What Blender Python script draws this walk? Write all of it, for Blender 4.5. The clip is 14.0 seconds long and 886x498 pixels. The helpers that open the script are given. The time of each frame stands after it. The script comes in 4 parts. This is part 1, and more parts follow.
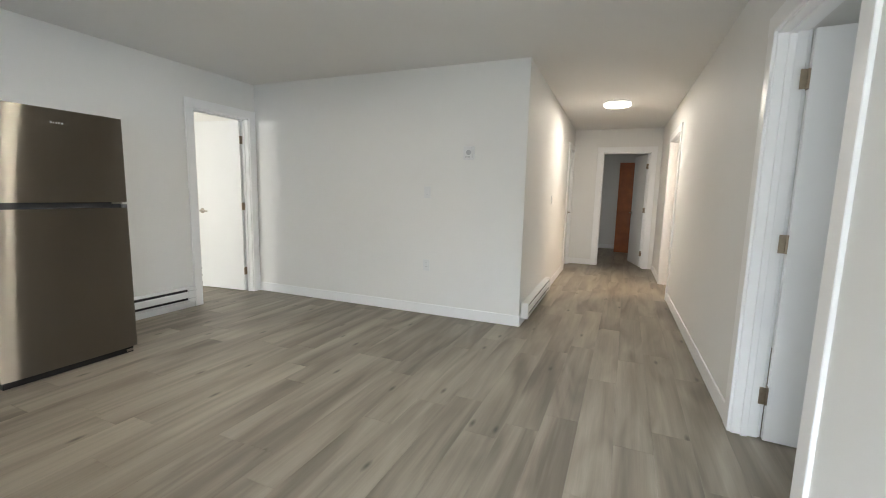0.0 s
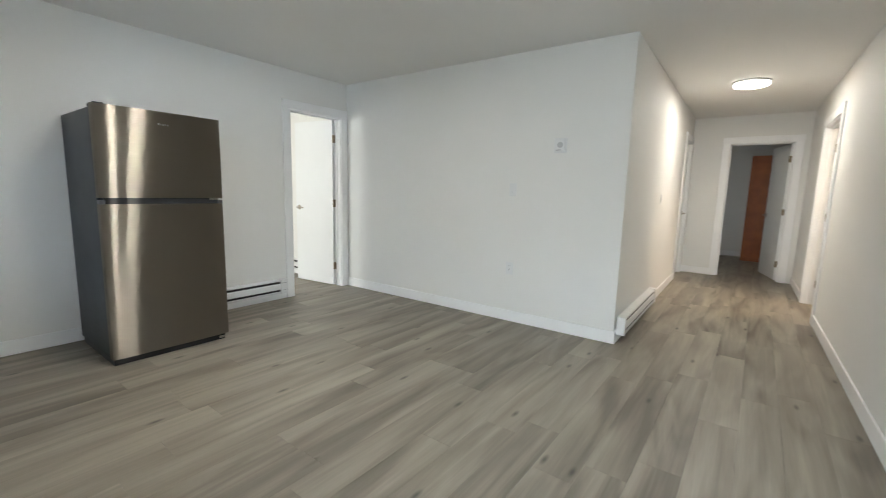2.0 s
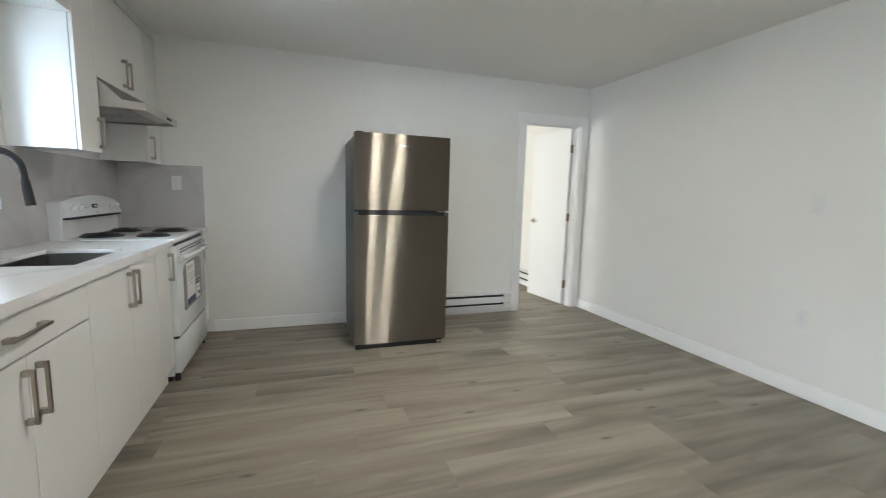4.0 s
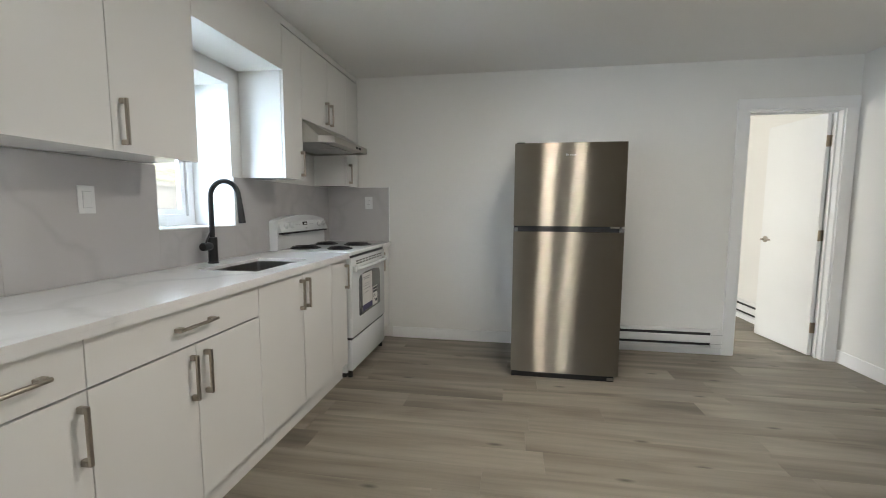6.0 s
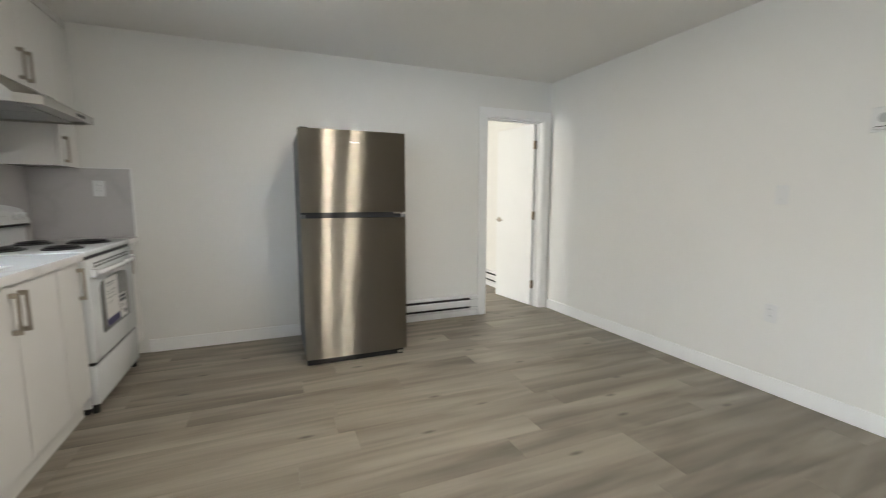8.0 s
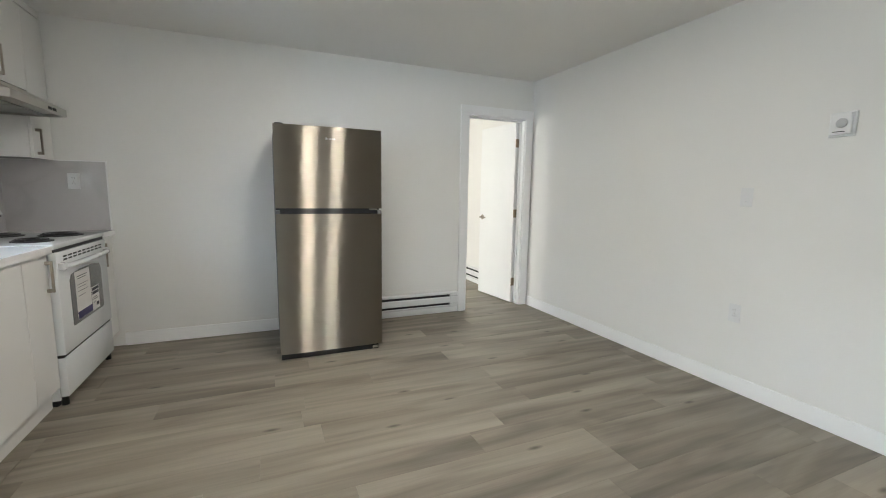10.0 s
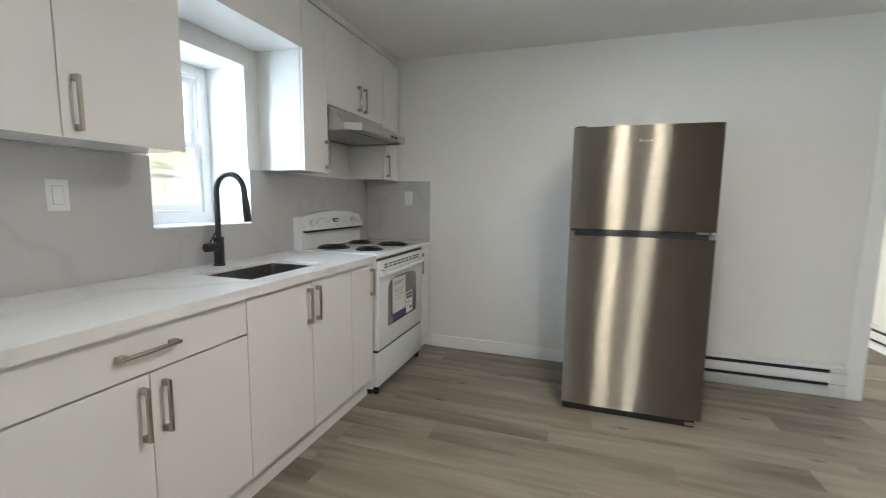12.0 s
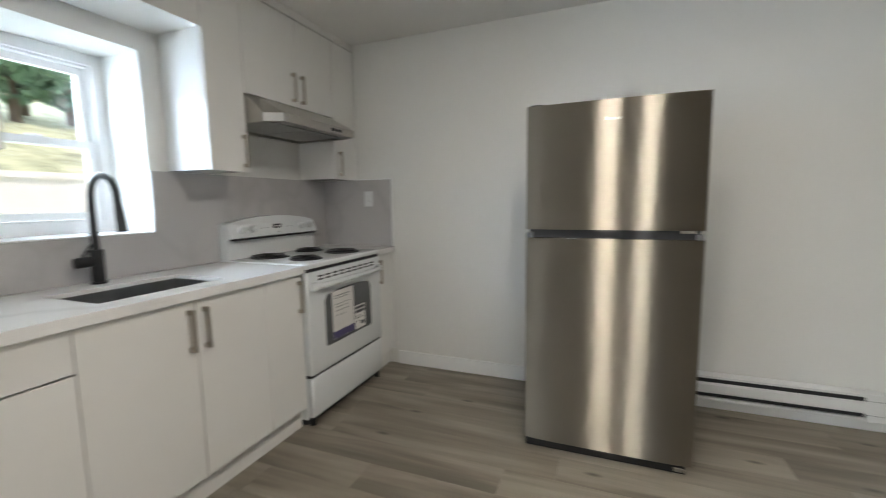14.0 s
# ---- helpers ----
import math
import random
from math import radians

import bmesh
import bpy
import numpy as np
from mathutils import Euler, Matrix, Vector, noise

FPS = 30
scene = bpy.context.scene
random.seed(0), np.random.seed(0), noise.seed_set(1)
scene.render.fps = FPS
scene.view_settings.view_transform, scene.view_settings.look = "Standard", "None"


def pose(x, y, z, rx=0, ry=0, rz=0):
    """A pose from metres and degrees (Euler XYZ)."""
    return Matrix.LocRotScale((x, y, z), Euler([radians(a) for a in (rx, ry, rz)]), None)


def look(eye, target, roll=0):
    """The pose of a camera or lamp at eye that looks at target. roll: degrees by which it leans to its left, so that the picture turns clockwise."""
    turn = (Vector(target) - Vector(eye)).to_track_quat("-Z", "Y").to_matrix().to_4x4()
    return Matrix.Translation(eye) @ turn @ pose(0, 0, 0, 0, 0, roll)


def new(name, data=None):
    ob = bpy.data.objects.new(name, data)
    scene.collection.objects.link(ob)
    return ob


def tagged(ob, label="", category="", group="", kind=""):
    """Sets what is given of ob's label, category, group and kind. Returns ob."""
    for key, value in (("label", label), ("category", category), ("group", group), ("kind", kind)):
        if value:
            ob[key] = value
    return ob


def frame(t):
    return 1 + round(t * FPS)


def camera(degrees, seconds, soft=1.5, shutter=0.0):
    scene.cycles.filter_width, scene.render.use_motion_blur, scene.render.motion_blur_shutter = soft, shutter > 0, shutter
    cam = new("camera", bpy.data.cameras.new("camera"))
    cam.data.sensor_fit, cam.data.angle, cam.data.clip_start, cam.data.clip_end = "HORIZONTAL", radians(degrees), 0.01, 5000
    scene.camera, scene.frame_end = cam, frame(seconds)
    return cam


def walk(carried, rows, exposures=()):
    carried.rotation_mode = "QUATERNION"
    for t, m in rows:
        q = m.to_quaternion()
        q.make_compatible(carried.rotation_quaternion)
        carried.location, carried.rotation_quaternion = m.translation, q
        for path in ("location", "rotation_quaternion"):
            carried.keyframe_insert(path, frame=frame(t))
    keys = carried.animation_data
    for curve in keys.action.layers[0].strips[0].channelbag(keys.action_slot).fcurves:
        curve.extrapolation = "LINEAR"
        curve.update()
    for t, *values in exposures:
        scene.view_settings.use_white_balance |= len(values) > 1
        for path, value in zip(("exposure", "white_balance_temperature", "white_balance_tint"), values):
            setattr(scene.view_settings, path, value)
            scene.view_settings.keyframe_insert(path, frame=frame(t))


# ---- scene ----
cam = camera(93.5, 14.0, soft=1.0, shutter=0.4)
PATH = [
    (0, (0.078, 0.325, 1.232), (-0.712, 2.143, 0.971), 1.4),
    (0.5, (0.09, 0.342, 1.24), (-0.749, 2.138, 0.977), 1.4),
    (1, (0.097, 0.379, 1.229), (-0.819, 2.136, 0.952), 1.3),
    (1.5, (0.079, 0.49, 1.212), (-0.961, 2.176, 0.934), 1.3),
    (2, (0.068, 0.628, 1.223), (-1.119, 2.214, 0.944), 1.5),
    (2.5, (0.073, 0.712, 1.238), (-1.31, 2.132, 0.968), 1.5),
    (3, (0.085, 0.807, 1.275), (-1.484, 2.017, 1.005), 1.5),
    (3.5, (0.096, 0.916, 1.261), (-1.644, 1.866, 1.002), 1.4),
    (4, (-0.005, 1.062, 1.246), (-1.885, 1.695, 0.99), 1.5),
    (4.2, (-0.088, 1.155, 1.267), (-2.007, 1.66, 1.013), 1.1),
    (6.3, (-0.194, 1.425, 1.241), (-2.154, 1.075, 1.049), 0.3),
    (6.5, (-0.199, 1.417, 1.241), (-2.165, 1.103, 1.053), 0.3),
    (7, (-0.226, 1.396, 1.242), (-2.217, 1.352, 1.06), 0.1),
    (7.5, (-0.228, 1.31, 1.235), (-2.175, 1.706, 1.022), 0.0),
    (8, (-0.172, 1.245, 1.226), (-2.008, 1.997, 0.982), 0.1),
    (8.2, (-0.15, 1.235, 1.25), (-1.932, 2.100, 0.982), 0.2),
    (10.3, (-0.086, 1.386, 1.235), (-1.936, 2.101, 0.973), 1.3),
    (10.5, (-0.148, 1.379, 1.229), (-2.035, 1.993, 0.98), 1.1),
    (11, (-0.342, 1.392, 1.227), (-2.32, 1.571, 0.984), 1.05),
    (11.5, (-0.485, 1.446, 1.267), (-2.453, 1.175, 1.033), 0.8),
    (12, (-0.655, 1.498, 1.271), (-2.541, 0.874, 1.041), 0.8),
    (12.5, (-0.857, 1.558, 1.259), (-2.631, 0.664, 1.025), 0.4),
    (13, (-1.033, 1.671, 1.265), (-2.708, 0.603, 1.033), -0.1),
    (13.5, (-1.132, 1.748, 1.265), (-2.792, 0.655, 1.04), -0.6),
    (14, (-1.19, 1.803, 1.258), (-3.037, 1.071, 1.034), -0.8),
]
walk(cam, [(t, look(eye, target, roll)) for t, eye, target, roll in PATH], [
    (0, -0.02, 6450, 10), (3, 0.06, 6150, 7), (4.2, 0.05, 6350, 9), (6.5, -0.08, 6500, 10), (8, 0.05, 6600, 10), (11, 0.11, 6350, 9), (14, 0, 6500, 10)])

# ---- light ----
scene.view_settings.exposure = 0.0
world = bpy.data.worlds.new("sky")
scene.world = world
world.use_nodes = True
_nt = world.node_tree
_sky = _nt.nodes.new("ShaderNodeTexSky")
_sky.sky_type, _sky.sun_disc = "NISHITA", False
_sky.sun_elevation, _sky.sun_rotation = radians(60), radians(22)
_nt.links.new(_sky.outputs[0], _nt.nodes["Background"].inputs[0])
_nt.nodes["Background"].inputs[1].default_value = 0.15
_sun = new("sun", bpy.data.lights.new("sun", "SUN"))
_sun.data.energy, _sun.data.angle, _sun.data.color = 5.0, radians(0.5), (1.0, 0.95, 0.88)
_sun.matrix_basis = look((0, 0, 30), (-6, -15, 0))


def area(name, m, sx, sy, watts, colour):
    """An area lamp at or near a window opening, seen or assumed, standing in for its light."""
    ob = new(name, bpy.data.lights.new(name, "AREA"))
    ob.data.shape, ob.data.size, ob.data.size_y = "RECTANGLE", sx, sy
    ob.data.energy, ob.data.color = watts, colour
    ob.matrix_basis = m
    return ob


H0 = pose(-0.78, 4.14, 0, 0, 0, 1.15) @ pose(0.78, -4.14, 0)
area("sky_light_kitchen", look((-1.42, -1.62, 1.85), (-2.45, -0.20, 1.45)), 1.3, 1.5, 220, (0.64, 0.80, 1.0))
# added cool fill from behind the camera's start, at an unseen opening
area("fill_light_south", look((0.15, -0.36, 1.1), (0.15, 3.0, 1.0)), 0.78, 1.9, 35, (0.86, 0.94, 1.0))
# added fill that brightens the far room; its window is unseen
area("fill_light_far_room", H0 @ look((-1.29, 10.0, 1.5), (0.5, 10.0, 1.2)), 0.9, 1.0, 1.6, (1.0, 0.95, 0.88))
area("sky_light_bedroom", look((-5.9, -0.30, 1.5), (-5.9, 3.0, 1.3)), 1.5, 1.2, 85, (1.0, 0.97, 0.90))
# fill for the side room, added at an assumed window out of view
area("fill_light_side_room", look((3.15, 2.2, 1.5), (0.5, 2.6, 1.3)), 1.2, 1.2, 13, (0.88, 0.94, 1.0))
LAMP_ROOM, LAMP_HALL, LAMP_WARM = 25.0, 24.0, 34.0

# ---- materials ----


def mat(name, colour, rough=0.5, metal=0.0, vary=0.0, scale=4.0, bump=0.0, bscale=200.0, coat=0.0, spec=0.5):
    m = bpy.data.materials.new(name)
    m.use_nodes = True
    nt = m.node_tree
    b = nt.nodes["Principled BSDF"]
    b.inputs["Base Color"].default_value = (*colour, 1)
    b.inputs["Roughness"].default_value = rough
    b.inputs["Metallic"].default_value = metal
    b.inputs["Coat Weight"].default_value = coat
    b.inputs["Coat Roughness"].default_value = 0.04
    b.inputs["Specular IOR Level"].default_value = spec
    co = nt.nodes.new("ShaderNodeTexCoord")
    if vary:
        n = nt.nodes.new("ShaderNodeTexNoise")
        n.inputs["Scale"].default_value, n.inputs["Detail"].default_value = scale, 6
        nt.links.new(co.outputs["Object"], n.inputs["Vector"])
        r = nt.nodes.new("ShaderNodeValToRGB")
        r.color_ramp.elements[0].position, r.color_ramp.elements[1].position = 0.3, 0.7
        r.color_ramp.elements[0].color = (*[c * (1 - vary) for c in colour], 1)
        r.color_ramp.elements[1].color = (*[min(1, c * (1 + vary)) for c in colour], 1)
        nt.links.new(n.outputs["Fac"], r.inputs[0])
        nt.links.new(r.outputs[0], b.inputs["Base Color"])
        mr = nt.nodes.new("ShaderNodeMapRange")
        mr.inputs["To Min"].default_value, mr.inputs["To Max"].default_value = rough * 0.88, min(1, rough * 1.12)
        nt.links.new(n.outputs["Fac"], mr.inputs["Value"])
        nt.links.new(mr.outputs[0], b.inputs["Roughness"])
    if bump:
        n2 = nt.nodes.new("ShaderNodeTexNoise")
        n2.inputs["Scale"].default_value, n2.inputs["Detail"].default_value = bscale, 3
        nt.links.new(co.outputs["Object"], n2.inputs["Vector"])
        bp = nt.nodes.new("ShaderNodeBump")
        bp.inputs["Strength"].default_value, bp.inputs["Distance"].default_value = bump, 0.002
        nt.links.new(n2.outputs["Fac"], bp.inputs["Height"])
        nt.links.new(bp.outputs[0], b.inputs["Normal"])
    return m


def mat_plank():
    """Grey-beige vinyl plank with long grain streaks and a few knots; each plank its own piece of the pattern."""
    m = bpy.data.materials.new("vinyl_plank")
    m.use_nodes = True
    nt = m.node_tree
    L = nt.links.new
    b = nt.nodes["Principled BSDF"]
    co, info = nt.nodes.new("ShaderNodeTexCoord"), nt.nodes.new("ShaderNodeObjectInfo")
    isl = nt.nodes.new("ShaderNodeNewGeometry")
    add = nt.nodes.new("ShaderNodeMath")
    add.operation = "ADD"
    L(info.outputs["Random"], add.inputs[0]), L(isl.outputs["Random Per Island"], add.inputs[1])
    mul = nt.nodes.new("ShaderNodeMath")
    mul.operation, mul.inputs[1].default_value = "MULTIPLY", 61.0
    L(add.outputs[0], mul.inputs[0])
    comb = nt.nodes.new("ShaderNodeCombineXYZ")
    for k in range(3):
        L(mul.outputs[0], comb.inputs[k])
    va = nt.nodes.new("ShaderNodeVectorMath")
    L(co.outputs["Object"], va.inputs[0]), L(comb.outputs[0], va.inputs[1])

    def streak(sx, sy, detail, dist):
        mp = nt.nodes.new("ShaderNodeMapping")
        mp.inputs["Scale"].default_value = (sx, sy, 1)
        L(va.outputs[0], mp.inputs["Vector"])
        n = nt.nodes.new("ShaderNodeTexNoise")
        n.inputs["Scale"].default_value, n.inputs["Detail"].default_value, n.inputs["Distortion"].default_value = 1.0, detail, dist
        L(mp.outputs[0], n.inputs["Vector"])
        return n

    broad, fine, grain = streak(6.0, 0.85, 2.5, 0.9), streak(20, 0.8, 4, 0.6), streak(200, 6, 3, 0.0)
    r = nt.nodes.new("ShaderNodeValToRGB")
    e = r.color_ramp.elements
    e[0].position, e[1].position = 0.33, 0.68
    e[0].color, e[1].color = (0.126, 0.105, 0.080, 1), (0.340, 0.298, 0.236, 1)
    mid = e.new(0.5)
    mid.color = (0.236, 0.205, 0.161, 1)
    mix = nt.nodes.new("ShaderNodeMix")
    mix.inputs[0].default_value = 0.30
    L(broad.outputs["Fac"], mix.inputs[2]), L(fine.outputs["Fac"], mix.inputs[3])
    shift = nt.nodes.new("ShaderNodeMath")
    shift.operation, shift.inputs[1].default_value = "MULTIPLY_ADD", 0.055
    L(add.outputs[0], shift.inputs[0]), L(mix.outputs[0], shift.inputs[2])
    sub = nt.nodes.new("ShaderNodeMath")
    sub.operation, sub.inputs[1].default_value = "SUBTRACT", 0.050
    L(shift.outputs[0], sub.inputs[0]), L(sub.outputs[0], r.inputs[0])
    g = nt.nodes.new("ShaderNodeMix")
    g.data_type, g.blend_type, g.inputs[0].default_value = "RGBA", "MULTIPLY", 0.13
    L(r.outputs[0], g.inputs[6])
    gr = nt.nodes.new("ShaderNodeMapRange")
    gr.inputs["From Min"].default_value, gr.inputs["From Max"].default_value = 0.3, 0.7
    gr.inputs["To Min"].default_value, gr.inputs["To Max"].default_value = 0.55, 1.25
    L(grain.outputs["Fac"], gr.inputs["Value"]), L(gr.outputs[0], g.inputs[7])
    mp = nt.nodes.new("ShaderNodeMapping")
    mp.inputs["Scale"].default_value = (2.6, 0.85, 1)
    L(va.outputs[0], mp.inputs["Vector"])
    kn = nt.nodes.new("ShaderNodeTexVoronoi")
    kn.voronoi_dimensions, kn.inputs["Scale"].default_value = "2D", 1.0
    L(mp.outputs[0], kn.inputs["Vector"])
    kr = nt.nodes.new("ShaderNodeMapRange")
    kr.inputs["From Min"].default_value, kr.inputs["From Max"].default_value = 0.008, 0.045
    kr.inputs["To Min"].default_value, kr.inputs["To Max"].default_value = 0.38, 1.0
    L(kn.outputs["Distance"], kr.inputs["Value"])
    k2 = nt.nodes.new("ShaderNodeMix")
    k2.data_type, k2.blend_type, k2.inputs[0].default_value = "RGBA", "MULTIPLY", 1.0
    L(g.outputs[2], k2.inputs[6]), L(kr.outputs[0], k2.inputs[7]), L(k2.outputs[2], b.inputs["Base Color"])
    rr = nt.nodes.new("ShaderNodeMapRange")
    rr.inputs["To Min"].default_value, rr.inputs["To Max"].default_value = 0.36, 0.52
    L(fine.outputs["Fac"], rr.inputs["Value"]), L(rr.outputs[0], b.inputs["Roughness"])
    bp = nt.nodes.new("ShaderNodeBump")
    bp.inputs["Strength"].default_value, bp.inputs["Distance"].default_value = 0.25, 0.001
    L(grain.outputs["Fac"], bp.inputs["Height"]), L(bp.outputs[0], b.inputs["Normal"])
    return m


def mat_marble(name, base, vein, rough, amount):
    """White quartz or porcelain with thin, broken grey veins."""
    m = mat(name, base, rough)
    nt = m.node_tree
    L = nt.links.new
    b = nt.nodes["Principled BSDF"]
    co = nt.nodes.new("ShaderNodeTexCoord")
    w = nt.nodes.new("ShaderNodeTexNoise")
    w.inputs["Scale"].default_value, w.inputs["Detail"].default_value = 1.6, 5
    L(co.outputs["Object"], w.inputs["Vector"])
    sc = nt.nodes.new("ShaderNodeVectorMath")
    sc.operation, sc.inputs["Scale"].default_value = "SCALE", 0.9
    L(w.outputs["Color"], sc.inputs[0])
    va = nt.nodes.new("ShaderNodeVectorMath")
    L(co.outputs["Object"], va.inputs[0]), L(sc.outputs[0], va.inputs[1])
    rot = nt.nodes.new("ShaderNodeMapping")
    rot.inputs["Rotation"].default_value = (0.3, 0.7, 0.5)
    L(va.outputs[0], rot.inputs["Vector"])
    v = nt.nodes.new("ShaderNodeTexVoronoi")
    v.feature = "DISTANCE_TO_EDGE"
    v.inputs["Scale"].default_value = 1.5
    L(rot.outputs[0], v.inputs["Vector"])
    r = nt.nodes.new("ShaderNodeMapRange")
    r.inputs["From Min"].default_value, r.inputs["From Max"].default_value = 0.0, 0.07
    r.inputs["To Min"].default_value, r.inputs["To Max"].default_value = amount, 0.0
    L(v.outputs["Distance"], r.inputs["Value"])
    n = nt.nodes.new("ShaderNodeTexNoise")
    n.inputs["Scale"].default_value = 3.0
    L(co.outputs["Object"], n.inputs["Vector"])
    mm = nt.nodes.new("ShaderNodeMath")
    mm.operation = "MULTIPLY"
    L(r.outputs[0], mm.inputs[0]), L(n.outputs["Fac"], mm.inputs[1])
    mx = nt.nodes.new("ShaderNodeMix")
    mx.data_type = "RGBA"
    mx.inputs[6].default_value, mx.inputs[7].default_value = (*base, 1), (*vein, 1)
    L(mm.outputs[0], mx.inputs[0]), L(mx.outputs[2], b.inputs["Base Color"])
    return m


def mat_steel(name, colour, rough, aniso, turn=0.0, wave=0.0):
    """Brushed steel: fine horizontal brushing, so that highlights draw out upright."""
    m = mat(name, colour, rough, 1.0)
    nt = m.node_tree
    L = nt.links.new
    b = nt.nodes["Principled BSDF"]
    b.inputs["Anisotropic"].default_value, b.inputs["Anisotropic Rotation"].default_value = aniso, turn
    tg = nt.nodes.new("ShaderNodeTangent")
    tg.direction_type, tg.axis = "RADIAL", "Z"
    L(tg.outputs[0], b.inputs["Tangent"])
    co = nt.nodes.new("ShaderNodeTexCoord")
    mp = nt.nodes.new("ShaderNodeMapping")
    mp.inputs["Scale"].default_value = (4, 4, 900)
    L(co.outputs["Object"], mp.inputs["Vector"])
    n = nt.nodes.new("ShaderNodeTexNoise")
    n.inputs["Scale"].default_value, n.inputs["Detail"].default_value = 1.0, 2
    L(mp.outputs[0], n.inputs["Vector"])
    r = nt.nodes.new("ShaderNodeMapRange")
    r.inputs["To Min"].default_value, r.inputs["To Max"].default_value = rough * 0.94, rough * 1.06
    L(n.outputs["Fac"], r.inputs["Value"]), L(r.outputs[0], b.inputs["Roughness"])
    if wave:
        mp2 = nt.nodes.new("ShaderNodeMapping")
        mp2.inputs["Scale"].default_value = (6.0, 6.0, 0.3)
        L(co.outputs["Object"], mp2.inputs["Vector"])
        n2 = nt.nodes.new("ShaderNodeTexNoise")
        n2.inputs["Scale"].default_value, n2.inputs["Detail"].default_value = 1.0, 1
        L(mp2.outputs[0], n2.inputs["Vector"])
        bp = nt.nodes.new("ShaderNodeBump")
        bp.inputs["Strength"].default_value, bp.inputs["Distance"].default_value = 1.0, wave
        L(n2.outputs["Fac"], bp.inputs["Height"]), L(bp.outputs[0], b.inputs["Normal"])
        g = nt.nodes.new("ShaderNodeBsdfAnisotropic")
        g.inputs["Color"].default_value = (*colour, 1)
        g.inputs["Roughness"].default_value, g.inputs["Anisotropy"].default_value = rough, aniso
        L(tg.outputs[0], g.inputs["Tangent"]), L(bp.outputs[0], g.inputs["Normal"])
        L(g.outputs[0], nt.nodes["Material Output"].inputs["Surface"])
    return m


def mat_glow(name, colour, strength):
    m = bpy.data.materials.new(name)
    m.use_nodes = True
    b = m.node_tree.nodes["Principled BSDF"]
    b.inputs["Base Color"].default_value = (0.8, 0.8, 0.8, 1)
    b.inputs["Emission Color"].default_value = (*colour, 1)
    b.inputs["Emission Strength"].default_value = strength
    return m


def mat_glass(name):
    m = bpy.data.materials.new(name)
    m.use_nodes = True
    b = m.node_tree.nodes["Principled BSDF"]
    b.inputs["Base Color"].default_value = (0.97, 1, 0.99, 1)
    b.inputs["Transmission Weight"].default_value, b.inputs["Roughness"].default_value, b.inputs["IOR"].default_value = 1.0, 0.0, 1.45
    return m


WALL = mat("white_wall_paint", (0.78, 0.773, 0.750), 0.62, 0, 0.015, 1.3, 0.10, 260)
CEIL = mat("ceiling_paint", (0.76, 0.75, 0.725), 0.85, 0, 0.015, 1.1, 0.14, 180)
TRIM = mat("white_trim_paint", (0.86, 0.86, 0.86), 0.35, 0, 0.012, 6, 0.04, 90)
DOOR = mat("white_door_paint", (0.80, 0.81, 0.81), 0.38, 0, 0.015, 3, 0.05, 120)
GLOSS = mat("white_gloss_lacquer", (0.80, 0.79, 0.77), 0.09, 0, 0.012, 2.0)
CARCASS = mat("cabinet_carcass", (0.70, 0.71, 0.72), 0.45, 0, 0.02, 5)
QUARTZ = mat_marble("quartz_top", (0.82, 0.81, 0.80), (0.36, 0.35, 0.35), 0.16, 0.32)
TILE = mat_marble("porcelain_backsplash", (0.52, 0.505, 0.505), (0.33, 0.32, 0.32), 0.035, 0.40)
PLANK = mat_plank()
UNDER = mat("plank_joint", (0.17, 0.145, 0.12), 0.8, 0, 0.1, 8)
STEEL = mat_steel("brushed_steel", (0.322, 0.288, 0.244), 0.36, 0.86, 0.0, 0.0008)
HOODSTEEL = mat_steel("hood_steel", (0.50, 0.48, 0.45), 0.30, 0.4)
SINKSTEEL = mat("sink_steel", (0.34, 0.33, 0.32), 0.30, 1.0, 0.06, 12)
NICKEL = mat("brushed_nickel", (0.40, 0.36, 0.31), 0.34, 1.0, 0.05, 30)
BRONZE = mat("hinge_bronze", (0.30, 0.245, 0.18), 0.40, 1.0, 0.12, 40)
FRIDGESIDE = mat("fridge_side_grey", (0.014, 0.018, 0.022), 0.42, 0, 0.05, 6, 0.10, 300)
BLACK = mat("matt_black", (0.012, 0.012, 0.013), 0.38, 0, 0.1, 20)
DARK = mat("dark_gap", (0.02, 0.02, 0.022), 0.6, 0, 0.1, 10)
ENAMEL = mat("white_enamel", (0.80, 0.82, 0.83), 0.18, 0, 0.01, 4, 0, 0, 0.3)
OVENGLASS = mat("oven_glass", (0.10, 0.105, 0.11), 0.08, 0, 0.1, 6, 0, 0, 0.5)
PAPER = mat("paper", (0.78, 0.76, 0.74), 0.8, 0, 0.03, 20)
INK = mat("ink", (0.05, 0.05, 0.06), 0.7, 0, 0.05, 20)
VIOLET = mat("ink_violet", (0.06, 0.05, 0.14), 0.6, 0, 0.05, 20)
PLASTIC = mat("white_plastic", (0.735, 0.74, 0.74), 0.35, 0, 0.01, 20)
CAPGREY = mat("cap_grey", (0.16, 0.16, 0.165), 0.4, 0, 0.03, 20)
GREYPLASTIC = mat("grey_plastic", (0.45, 0.46, 0.47), 0.4, 0, 0.02, 20)
HEATER = mat("heater_white_metal", (0.76, 0.76, 0.76), 0.35, 0, 0.015, 8)
VINYL = mat("window_vinyl", (0.84, 0.84, 0.84), 0.35, 0, 0.01, 9)
ORANGE = mat("orange_stained_wood", (0.36, 0.105, 0.03), 0.42, 0, 0.22, 5, 0.05, 80)
GLASS = mat_glass("clear_glass")
GLOW = mat_glow("lamp_diffuser", (1.0, 0.90, 0.76), 9.0)
GLOWROOM = mat_glow("room_lamp_diffuser", (1.0, 0.93, 0.83), 9.0)
